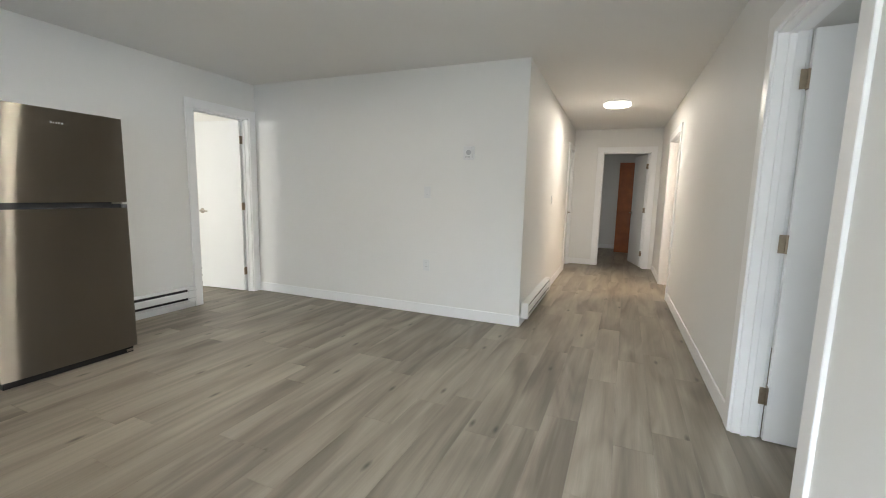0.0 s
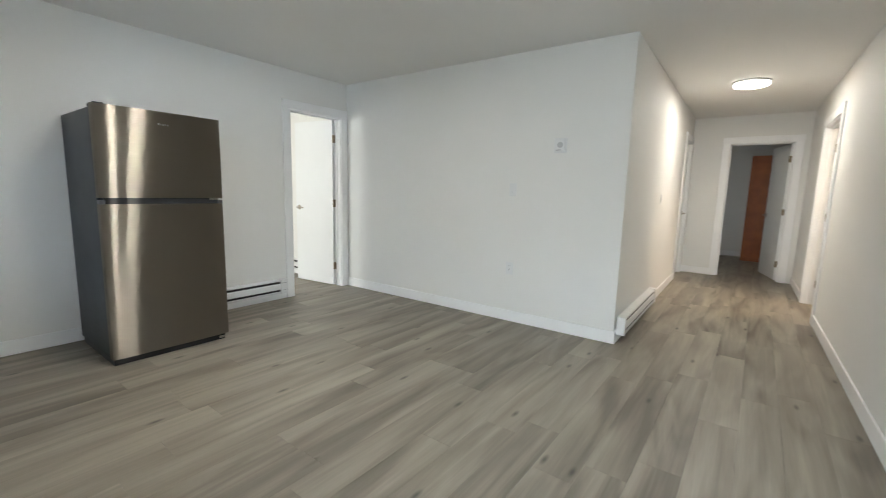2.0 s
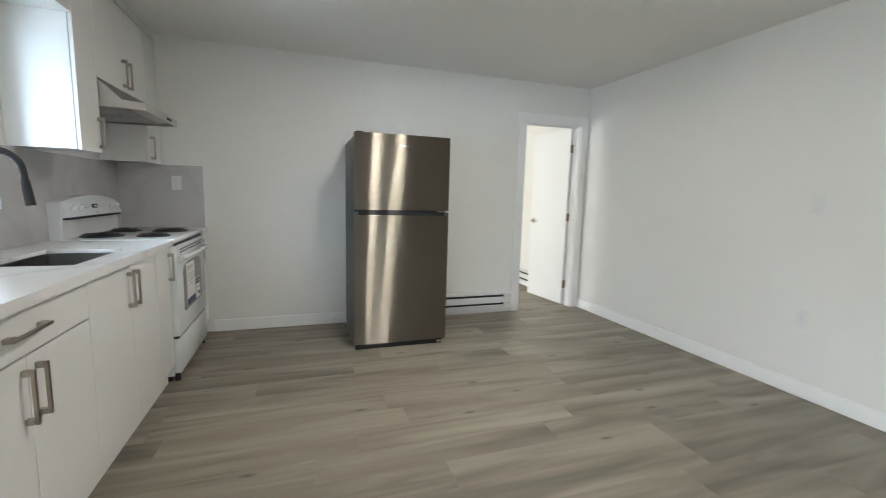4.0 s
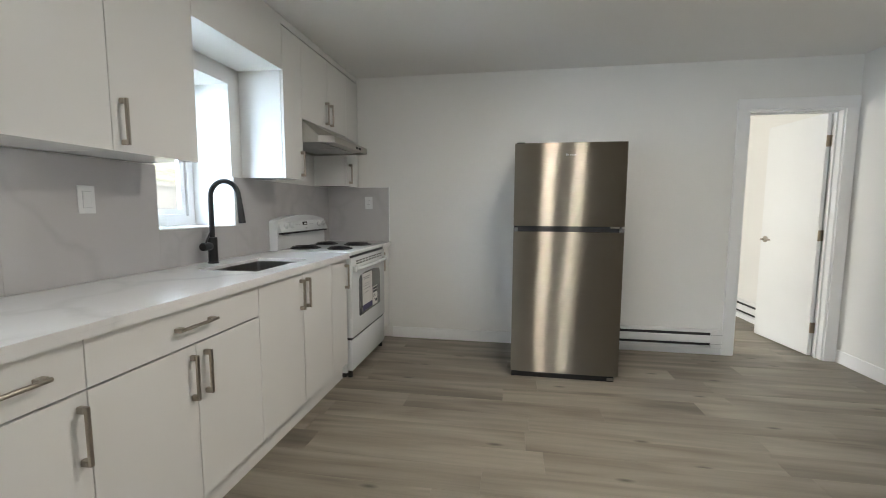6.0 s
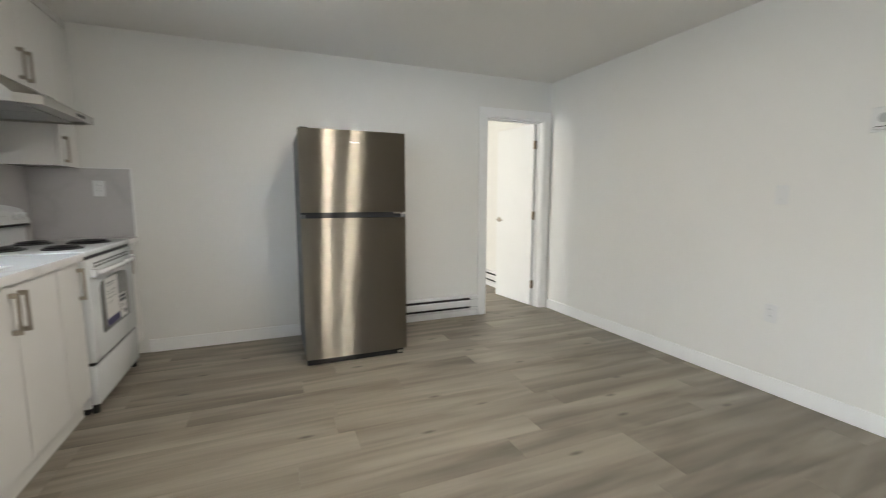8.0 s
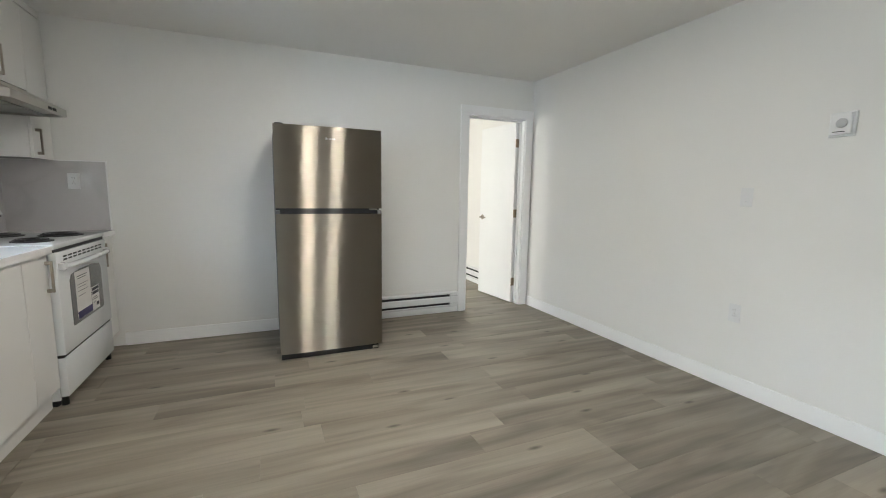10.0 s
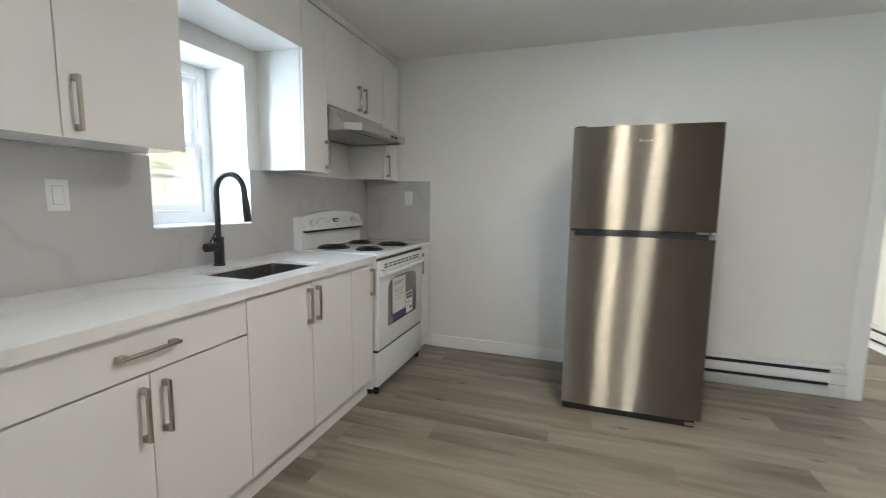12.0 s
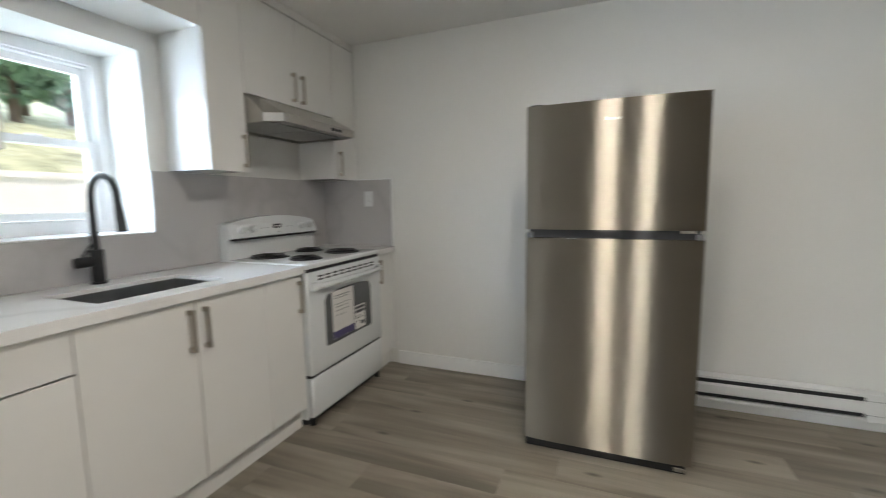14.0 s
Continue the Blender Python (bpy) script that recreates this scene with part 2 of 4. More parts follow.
SKYGLOW = mat_glow("bright_haze", (0.80, 0.91, 1.0), 22.0)
FILTER = mat("hood_filter", (0.40, 0.40, 0.39), 0.45, 1.0, 0.10, 60)
GRASS = mat("dry_grass", (0.44, 0.43, 0.28), 0.95, 0, 0.4, 1.5)
LEAF = mat("leaf", (0.15, 0.27, 0.17), 0.7, 0, 0.4, 3)
BARK = mat("bark", (0.14, 0.10, 0.07), 0.9, 0, 0.3, 8)
CONCRETE = mat("pale_concrete", (0.55, 0.50, 0.47), 0.9, 0, 0.08, 3, 0.2, 40)

# ---- mesh helpers ----


def box(bm, x0, x1, y0, y1, z0, z1, bev=0.0, seg=1):
    x0, x1, y0, y1, z0, z1 = min(x0, x1), max(x0, x1), min(y0, y1), max(y0, y1), min(z0, z1), max(z0, z1)
    m = pose((x0 + x1) / 2, (y0 + y1) / 2, (z0 + z1) / 2) @ Matrix.Diagonal((x1 - x0, y1 - y0, z1 - z0, 1))
    vs = bmesh.ops.create_cube(bm, size=1, matrix=m)["verts"]
    if bev:
        es = list({e for v in vs for e in v.link_edges})
        bmesh.ops.bevel(bm, geom=es, offset=bev, segments=seg, affect="EDGES", profile=0.5)
    return bm


def bx(*a, **k):
    return box(bmesh.new(), *a, **k)


def cyl(bm, r, length, m, n=20, r2=None, bev=0.0):
    vs = bmesh.ops.create_cone(bm, cap_ends=True, segments=n, radius1=r, radius2=r if r2 is None else r2, depth=length, matrix=m)["verts"]
    if bev:
        es = [e for e in {e for v in vs for e in v.link_edges} if any(len(f.verts) > 4 for f in e.link_faces)]
        bmesh.ops.bevel(bm, geom=es, offset=bev, segments=2, affect="EDGES", profile=0.5)
    return bm


def prism(bm, pts, a0, a1, axis="x"):
    """A closed outline (two coordinates each) drawn out along an axis from a0 to a1."""
    def at(p, a):
        return (a, p[0], p[1]) if axis == "x" else (p[0], a, p[1]) if axis == "y" else (p[0], p[1], a)
    lo, hi = [bm.verts.new(at(p, a0)) for p in pts], [bm.verts.new(at(p, a1)) for p in pts]
    fs = [bm.faces.new(lo), bm.faces.new(hi)]
    for i in range(len(pts)):
        j = (i + 1) % len(pts)
        fs.append(bm.faces.new((lo[i], lo[j], hi[j], hi[i])))
    bmesh.ops.recalc_face_normals(bm, faces=fs)
    return bm


def tube(bm, path, r, n=12):
    rings = []
    for i, p in enumerate(path):
        p = Vector(p)
        d = (Vector(path[min(i + 1, len(path) - 1)]) - Vector(path[max(i - 1, 0)])).normalized()
        s = d.cross(Vector((1, 0.013, 0.007))).normalized()
        u = d.cross(s)
        rr = r[i] if isinstance(r, (list, tuple)) else r
        rings.append([bm.verts.new(p + rr * (math.cos(2 * math.pi * k / n) * s + math.sin(2 * math.pi * k / n) * u)) for k in range(n)])
    for a, b in zip(rings, rings[1:]):
        for k in range(n):
            bm.faces.new((a[k], a[(k + 1) % n], b[(k + 1) % n], b[k]))
    bm.faces.new(rings[0]), bm.faces.new(rings[-1])
    bmesh.ops.recalc_face_normals(bm, faces=bm.faces)
    return bm


def mesh(name, bm, material, smooth=False):
    me = bpy.data.meshes.new(name)
    bm.to_mesh(me)
    bm.free()
    me.materials.append(material)
    if smooth:
        me.shade_smooth()
        me.set_sharp_from_angle(angle=radians(35))
    return me


def part(name, bm, material, parent=None, label="", smooth=False):
    ob = new(name, mesh(name, bm, material, smooth))
    if parent:
        ob.parent = parent
    if label:
        ob["label"] = label
    return ob


def thing(name, label, category, group="", m=None, kind=""):
    ob = tagged(new(name), label, category, group, kind)
    if m is not None:
        ob.matrix_basis = m
    return ob


def struct(name, bm, material, label="", m=None):
    ob = tagged(part(name, bm, material), label or name.replace("_", " "), name.split("_")[0], kind="structure")
    if m is not None:
        ob.matrix_basis = m
    return ob


# ---- plan ----
CH = 2.44                       # ceiling
FW, TW, KW = -4.015, 4.14, -0.345  # fridge wall, switch wall, kitchen wall
HL, HR, HE = -0.78, 0.655, 8.44   # hall: left wall, right wall, end wall
H = pose(-0.78, 4.14, 0, 0, 0, 1.15) @ pose(0.78, -4.14, 0)  # the hall stands slightly askew
I4 = Matrix.Identity(4)


def wall_x(name, x0, x1, ya, yb, holes=(), m=None, label="white painted drywall wall"):
    """A wall in the plane x; holes: (y0, y1, z0, z1)."""
    bm = bmesh.new()
    y = ya
    for h0, h1, z0, z1 in sorted(holes):
        box(bm, x0, x1, y, h0, 0, CH)
        if z0 > 0:
            box(bm, x0, x1, h0, h1, 0, z0)
        box(bm, x0, x1, h0, h1, z1, CH)
        y = h1
    box(bm, x0, x1, y, yb, 0, CH)
    return struct(name, bm, WALL, label, m)


def wall_y(name, y0, y1, xa, xb, holes=(), m=None, label="white painted drywall wall"):
    bm = bmesh.new()
    x = xa
    for h0, h1, z0, z1 in sorted(holes):
        box(bm, x, h0, y0, y1, 0, CH)
        if z0 > 0:
            box(bm, h0, h1, y0, y1, 0, z0)
        box(bm, h0, h1, y0, y1, z1, CH)
        x = h1
    box(bm, x, xb, y0, y1, 0, CH)
    return struct(name, bm, WALL, label, m)


DH = 2.045
BD0, BD1 = 3.29, 3.985          # bedroom doorway along y
ND0, ND1 = 2.02, 2.86           # side-room doorway
RD0, RD1 = 6.05, 7.08           # hall doorway to the warm room
ED0, ED1 = -0.29, 0.50          # doorway at the hall's end
LD0, LD1 = 7.62, 8.30           # closed door in the hall's left wall
WX0, WX1, WZ0, WZ1 = -2.617, -2.027, 1.126, 2.01   # kitchen window

wall_x("wall_west", FW - 0.12, FW, KW - 0.34, TW, [(BD0, BD1, 0, DH)])
wall_y("wall_north", TW, TW + 0.12, -7.62, HL, (), H)
# first hole: kitchen window; second: unseen, added for the south fill lamp
wall_y("wall_south", KW - 0.34, KW, FW, 0.78, [(WX0, WX1, WZ0, WZ1), (-0.25, 0.55, 0.05, 2.05)])
wall_x("wall_east", HR, HR + 0.115, KW - 0.3, HE, [(ND0, ND1, 0, DH), (RD0, RD1, 0, DH)], H)
wall_x("wall_hall_west", HL - 0.12, HL, TW + 0.12, HE, [(LD0, LD1, 0, DH)], H)
wall_y("wall_hall_end", HE, HE + 0.12, HL - 0.12, 1.9, [(ED0, ED1, 0, DH)], H)
# rooms beyond the doorways
wall_y("wall_bedroom_south", KW - 0.12, KW, -7.5, FW - 0.12, [(-6.65, -5.15, 0.9, 2.1)])
wall_x("wall_bedroom_west", -7.62, -7.5, KW - 0.12, TW)
# this east opening is unseen, made for the side room's fill lamp
wall_x("wall_side_room_east", 3.2, 3.32, 1.0, 4.6, [(1.6, 2.8, 0.9, 2.1)])
wall_y("wall_side_room_south", 0.9, 1.0, 0.80, 3.32)
wall_y("wall_side_room_north", 4.6, 4.7, 0.78, 3.32)
wall_x("wall_warm_room_east", 2.4, 2.5, 4.7, 9.0, (), H)
wall_y("wall_closet_back", 9.0, 9.1, -2.2, HL - 0.12, (), H)
# the far room's west opening is assumed, to hold its fill lamp
wall_x("wall_far_room_west", -1.4, -1.3, HE + 0.12, 11.35, [(9.5, 10.5, 1.0, 2.0)], H)
wall_x("wall_far_room_east", 0.74, 0.84, HE + 0.12, 11.35, (), H)
wall_y("wall_far_room_north", 11.35, 11.45, -1.4, 0.84, (), H)
wall_x("wall_closet_west", -2.3, -2.2, TW + 0.12, 9.1, (), H)
struct("ceiling", bx(-7.7, 3.4, -0.8, 12.0, CH, CH + 0.1), CEIL, "smooth white painted ceiling")
struct("floor", bx(-7.7, 3.4, -0.70, 12.0, -0.12, -0.012), UNDER, "grey-beige vinyl plank floor")


# ---- baseboards ----
def base(x0, x1, y0, y1, m=None):
    """White baseboard with an eased top edge."""
    bm = bx(x0, x1, y0, y1, 0.0, 0.105, bev=0.003)
    return struct("baseboard", bm, TRIM, "white painted flat baseboard", m)


BT = 0.013
CW, CT = 0.085, 0.017           # casing width and thickness
base(FW, FW + BT, 0.30, BD0 - CW)
base(FW, HL + 0.001, TW - BT, TW, H)
base(HL, HL + BT, TW - BT, LD0 - CW, H)
base(HR - BT, HR, KW, ND0 - CW - 0.05, H)
base(HR - BT, HR, ND1 + CW, RD0 - CW, H)
base(HR - BT, HR, RD1 + CW, HE, H)
base(HL, ED0 - CW, HE - BT, HE, H)
base(-7.5, FW - 0.12, TW - BT, TW, H)
base(-1.3, 0.74, 11.35 - BT, 11.35, H)
base(-0.73, HR + 0.08, KW, KW + BT)


# ---- doorways ----
def doorway(axis, w0, w1, a0, a1, m=None, faces=(1, 1), wide=CW):
    """Casing on both faces of a wall (w0..w1 thick) and the lining of an opening a0..a1."""
    top = thing("door_frame", "white painted door casing and jamb", "door frame", "door frames", m, "structure")

    def put(name, wa, wb, aa, ab, z0, z1, bev=0.003):
        part(name, bx(wa, wb, aa, ab, z0, z1, bev=bev) if axis == "x" else bx(aa, ab, wa, wb, z0, z1, bev=bev), TRIM, top)
    for k, (f, s) in enumerate(((w0, -1), (w1, 1))):
        if not faces[k]:
            continue
        put("casing", f, f + s * CT, a0 - wide, a0 + 0.006, 0, DH + 0.001)
        put("casing", f, f + s * CT, a1 - 0.006, a1 + wide, 0, DH + 0.001)
        put("head_casing", f, f + s * (CT + 0.002), a0 - wide - 0.002, a1 + wide + 0.002, DH - 0.006, DH + CW)
    e = 0.003
    put("jamb", w0 - e, w1 + e, a0, a0 + 0.018, 0, DH - 0.016)
    put("jamb", w0 - e, w1 + e, a1 - 0.018, a1, 0, DH - 0.016)
    put("head_jamb", w0 - e, w1 + e, a0, a1, DH - 0.018, DH)
    mid = (w0 + w1) / 2
    for aa, ab in ((a0 + 0.018, a0 + 0.030), (a1 - 0.030, a1 - 0.018)):
        put("stop", mid - 0.018, mid + 0.012, aa, ab, 0, DH - 0.018, 0.002)
    put("stop", mid - 0.018, mid + 0.012, a0 + 0.03, a1 - 0.03, DH - 0.030, DH - 0.018, 0.002)
    return top


doorway("x", FW - 0.12, FW, BD0, BD1, wide=0.082)
doorway("x", HR, HR + 0.115, ND0, ND1, H, wide=0.085)
doorway("x", HR, HR + 0.115, RD0, RD1, H)
doorway("x", HL - 0.12, HL, LD0, LD1, H)
doorway("y", HE, HE + 0.12, ED0, ED1, H)


def door(name, m, width, material, label, side=1, hinges=True, knob=True):
    """A flush door leaf: hinge edge at the origin, leaf along +x, its faces in y; side: on which the hinge knuckles lie."""
    top = thing(name, label, "door", "doors", m, "structure")
    part("panel", bx(0.004, width, -0.0175, 0.0175, 0.012, 2.022, bev=0.002), material, top)
    if hinges:
        for z in (0.25, 1.03, 1.80):
            bm = cyl(bmesh.new(), 0.0065, 0.09, pose(-0.003, side * 0.021, z), 12)
            box(bm, -0.002, 0.0035, -side * 0.016, side * 0.020, z - 0.045, z + 0.045)
            box(bm, -0.034, -0.003, side * 0.0175, side * 0.0205, z - 0.045, z + 0.045, bev=0.001)
            for dz in (-0.03, 0.0, 0.03):
                cyl(bm, 0.0035, 0.002, pose(-0.02, side * 0.0215, z + dz, 90), 8)
            part("hinge", bm, BRONZE, top, "bronze butt hinge", True)
    if knob:
        for s in (-1, 1):
            bm = cyl(bmesh.new(), 0.031, 0.008, pose(width - 0.06, s * 0.0215, 0.96, 90), 24, bev=0.002)
            cyl(bm, 0.010, 0.04, pose(width - 0.06, s * 0.04, 0.96, 90), 16)
            tube(bm, [(width - 0.060, s * 0.058, 0.96), (width - 0.085, s * 0.062, 0.961), (width - 0.130, s * 0.060, 0.960), (width - 0.165, s * 0.056, 0.958)], [0.0105, 0.0095, 0.0085, 0.0075], 12)
            part("door_handle", bm, NICKEL, top, "satin nickel lever handle on a round rose", True)
        part("latch_plate", bx(width - 0.001, width + 0.001, -0.012, 0.012, 0.93, 0.99), NICKEL, top)
    return top


door("door_1", pose(FW - 0.085, BD1 - 0.048, 0, 0, 0, 187), 0.65, DOOR, "white flush door standing open into the bright bedroom", -1)
door("door_2", H @ pose(HR + 0.125, ND1 - 0.040, 0, 0, 0, -4), 0.79, DOOR, "white flush door standing open into the side room", -1)
door("door_3", H @ pose(HR + 0.125, RD1 - 0.040, 0, 0, 0, -3), 0.78, DOOR, "white flush door open off the hall", -1)
door("door_4", H @ pose(ED1 - 0.036, HE + 0.125, 0, 0, 0, 103), 0.76, DOOR, "white flush door ajar at the hall's end", 1)
door("door_5", H @ pose(HL - 0.05, LD0 + 0.02, 0, 0, 0, 90), LD1 - LD0 - 0.04, DOOR, "white closed flush door in the hall", 1, False)
door("door_6", H @ pose(0.71, 10.52, 0, 0, 0, 172), 0.70, ORANGE, "orange-brown stained wooden door standing open", 1, False, False)


# ---- baseboard heaters ----
def heater(length, m, label):
    """Electric baseboard heater: back at y=0, front towards -y, along +x from 0."""
    top = thing("baseboard_heater", label, "heater", "baseboard heaters", m)
    prof = [(0, 0.078), (0, 0.226), (-0.030, 0.226), (-0.030, 0.208), (-0.020, 0.208), (-0.020, 0.088), (-0.045, 0.088), (-0.050, 0.078)]
    part("back_panel", prism(bmesh.new(), prof, 0, length), HEATER, top)
    part("fin_core", bx(0.05, length - 0.085, -0.0565, -0.021, 0.098, 0.206), DARK, top, "dark heating element slot")
    front = [(-0.062, 0.120), (-0.066, 0.126), (-0.066, 0.172), (-0.058, 0.184), (-0.052, 0.184), (-0.060, 0.168), (-0.060, 0.128), (-0.057, 0.120)]
    part("front_panel", prism(bmesh.new(), front, 0.002, length - 0.002), HEATER, top)
    lip = [(-0.030, 0.226), (-0.062, 0.223), (-0.066, 0.212), (-0.060, 0.208), (-0.030, 0.216)]
    part("top_lip", prism(bmesh.new(), lip, 0.002, length - 0.002), HEATER, top)
    bottom = [(-0.02, 0.076), (-0.062, 0.076), (-0.066, 0.096), (-0.060, 0.096), (-0.057, 0.082), (-0.02, 0.082)]
    part("bottom_lip", prism(bmesh.new(), bottom, 0.002, length - 0.002), HEATER, top)
    part("end_cap", bx(-0.006, 0.03, -0.068, 0, 0.074, 0.228, bev=0.004), HEATER, top)
    part("end_cap", bx(length - 0.085, length + 0.004, -0.0675, 0, 0.074, 0.228, bev=0.004), HEATER, top)
    for z in (0.112, 0.190):
        part("cap_seam", bx(length - 0.086, length + 0.001, -0.0682, -0.066, z, z + 0.002), CAPGREY, top)
    return top


heater(1.26, pose(FW + 0.014, 1.915, 0, 0, 0, 90), "white electric baseboard heater beside the fridge")
heater(1.42, H @ pose(HL + 0.014, 4.17, 0, 0, 0, 90), "white electric baseboard heater on the hall wall")
heater(2.20, H @ pose(-6.75, TW - 0.014, 0), "white electric baseboard heater in the bedroom")


# ---- ceiling lamps ----
def ceiling_lamp(x, y, glow, watts, colour, label, m=I4):
    top = thing("ceiling_lamp", label, "ceiling light", "ceiling lamps", m @ pose(x, y, CH))
    part("base_ring", cyl(bmesh.new(), 0.168, 0.018, pose(0, 0, -0.009), 48, bev=0.003), PLASTIC, top, "", True)
    bm = cyl(bmesh.new(), 0.160, 0.030, pose(0, 0, -0.033), 48, bev=0.010)
    part("diffuser", bm, glow, top, "glowing opal diffuser", True)
    ob = new("lamp_light", bpy.data.lights.new("lamp_light", "AREA"))
    ob.data.shape, ob.data.size, ob.data.energy, ob.data.color = "DISK", 0.30, watts, colour
    ob.matrix_basis = m @ pose(x, y, CH - 0.052)
    return top


# one round lamp, split in two to draw two streaks on the fridge
split_lamp = thing("ceiling_lamp", "white flush ceiling lamp, its second diffuser added for a fridge streak", "ceiling light", "ceiling lamps", pose(-2.10, 1.90, CH))
part("base_plate", bx(-0.075, 0.075, -0.21, 0.255, -0.018, -0.0005, bev=0.006, seg=2), PLASTIC, split_lamp)
# the second diffuser and its light are added for the second streak
for dy, rad, share in ((-0.11, 0.070, 0.57), (0.185, 0.056, 0.43)):
    part("diffuser", cyl(bmesh.new(), rad, 0.030, pose(0, dy, -0.033), 40, bev=0.008), GLOWROOM, split_lamp, "glowing opal diffuser", True)
    lamp = new("lamp_light", bpy.data.lights.new("lamp_light", "AREA"))
    lamp.data.shape, lamp.data.size, lamp.data.energy, lamp.data.color = "DISK", rad * 1.9, LAMP_ROOM * share, (1.0, 0.94, 0.85)
    lamp.matrix_basis = pose(-2.10, 1.90 + dy, CH - 0.052)
ceiling_lamp(-0.08, 6.22, GLOW, LAMP_HALL, (1.0, 0.91, 0.79), "round white flush ceiling lamp lit in the hall", H)
ceiling_lamp(1.6, 6.5, GLOW, LAMP_WARM, (1.0, 0.72, 0.48), "round flush ceiling lamp in the warm room", H)

# ---- kitchen cabinets ----
KB, KU = 0.265, -0.03           # faces of base and wall units
CTZ = 0.925                     # worktop


def pull(x, y, z, parent, upright=True, length=0.172):
    """A bar pull with two square posts, standing off a face that looks to +y."""
    h = length / 2
    bm = bmesh.new()
    if upright:
        box(bm, x - 0.006, x + 0.006, y + 0.022, y + 0.033, z - h, z + h, bev=0.0015)
        for s in (-1, 1):
            box(bm, x - 0.0075, x + 0.0075, y, y + 0.0225, z + s * (h - 0.010) - 0.010, z + s * (h - 0.010) + 0.010, bev=0.002)
    else:
        cyl(bm, 0.0065, length, pose(x, y + 0.028, z, 0, 90), 14, bev=0.001)
        for s in (-1, 1):
            box(bm, x + s * (h - 0.014) - 0.013, x + s * (h - 0.014) + 0.013, y, y + 0.023, z - 0.008, z + 0.008, bev=0.002)
    return part("handle", bm, NICKEL, parent, "brushed nickel bar handle", True)


def front(name, x0, x1, y, z0, z1, parent):
    g = 0.0018
    return part(name, bx(x0 + g, x1 - g, y - 0.018, y, z0 + g, z1 - g, bev=0.0012), GLOSS, parent)


def base_unit(x0, x1, doors, drawer=False, pulls=(), label=""):
    """Base cabinet; doors: x of the leaf edges from x0 to x1; pulls: x of each leaf's handle."""
    top = thing("base_cabinet", label, "cabinet", "base cabinets", pose((x0 + x1) / 2, KB, 0))
    inv = top.matrix_basis.inverted()
    body = bmesh.new()
    for a, b, c, d, e, f in ((x0, x0 + 0.016, KW + 0.004, KB - 0.020, 0.115, 0.884), (x1 - 0.016, x1, KW + 0.004, KB - 0.020, 0.115, 0.884),
                             (x0 + 0.016, x1 - 0.016, KW + 0.004, KB - 0.020, 0.115, 0.131), (x0 + 0.016, x1 - 0.016, KW + 0.004, KW + 0.012, 0.131, 0.884),
                             (x0 + 0.016, x1 - 0.016, KB - 0.10, KB - 0.020, 0.868, 0.884)):
        box(body, a, b, c, d, e, f)
    parts = [part("body", body, CARCASS, top), part("toe_kick", bx(x0, x1, KB - 0.062, KB - 0.046, 0.0, 0.114), GLOSS, top)]
    zt = 0.882
    if drawer:
        d = front("drawer_front", x0, x1, KB, 0.737, zt, top)
        parts += [d]
        pull((x0 + x1) / 2, KB, 0.811, d, False, 0.19)
        zt = 0.734
    for a, b, p in zip(doors, doors[1:], pulls):
        d = front("door", a, b, KB, 0.120, zt, top)
        parts += [d]
        pull(p, KB, zt - 0.122 if not drawer else 0.614, d)
    for o in parts:
        o.matrix_parent_inverse = inv
    return top


base_unit(-0.73, -0.35, (-0.73, -0.35), True, (-0.70,), "white gloss base cabinet with one drawer and door")
base_unit(-1.13, -0.73, (-1.13, -0.73), True, (-1.103,), "white gloss base cabinet with one drawer and door")
base_unit(-1.932, -1.13, (-1.932, -1.535, -1.13), True, (-1.577, -1.507), "wide white gloss base cabinet with drawer over two doors")
base_unit(-2.720, -1.932, (-2.720, -2.350, -1.932), False, (-2.384, -2.317), "white gloss sink cabinet with two tall doors")
base_unit(-2.978, -2.720, (-2.978, -2.720), False, (-2.948,), "narrow white gloss base cabinet beside the range")
base_unit(-4.011, -3.762, (-4.011, -3.762), False, (-3.795,), "narrow white gloss base cabinet between range and wall")


def wall_unit(x0, x1, zb, doors, pulls, label, zt=2.383, panel_left=False):
    """Wall cabinet up to zt, with a plain filler above to the ceiling."""
    top = thing("wall_cabinet", label, "cabinet", "wall cabinets", pose((x0 + x1) / 2, KU, zb))
    inv = top.matrix_basis.inverted()
    parts = [part("body", bx(x0, x1, KW + 0.003, KU - 0.020, zb, 2.40, bev=0.001), GLOSS, top)]
    parts += [part("filler", bx(x0, x1, KU - 0.019, KU - 0.003, zt + 0.009, CH - 0.001, bev=0.001), GLOSS, top)]
    for a, b, p in zip(doors, doors[1:], pulls):
        d = front("door", a, b, KU, zb - 0.004, zt, top)
        parts += [d]
        if p is not None:
            pull(p, KU, zb + 0.108, d)
    for o in parts:
        o.matrix_parent_inverse = inv
    return top


wall_unit(-1.13, -0.73, 1.452, (-1.13, -0.73), (-0.76,), "white gloss wall cabinet over the worktop")
wall_unit(-1.532, -1.13, 1.452, (-1.532, -1.13), (-1.16,), "white gloss wall cabinet over the worktop")
wall_unit(-1.957, -1.532, 1.452, (-1.957, -1.532), (-1.572,), "white gloss wall cabinet beside the window")
wall_unit(-2.955, -2.717, 1.436, (-2.955, -2.717), (-2.925,), "narrow white gloss wall cabinet between window and hood")
wall_unit(-3.735, -2.955, 1.862, (-3.735, -3.370, -2.955), (-3.409, -3.330), "white gloss two-door wall cabinet above the range hood")
wall_unit(-4.012, -3.735, 1.436, (-4.012, -3.735), (-3.785,), "narrow white gloss wall cabinet in the corner")
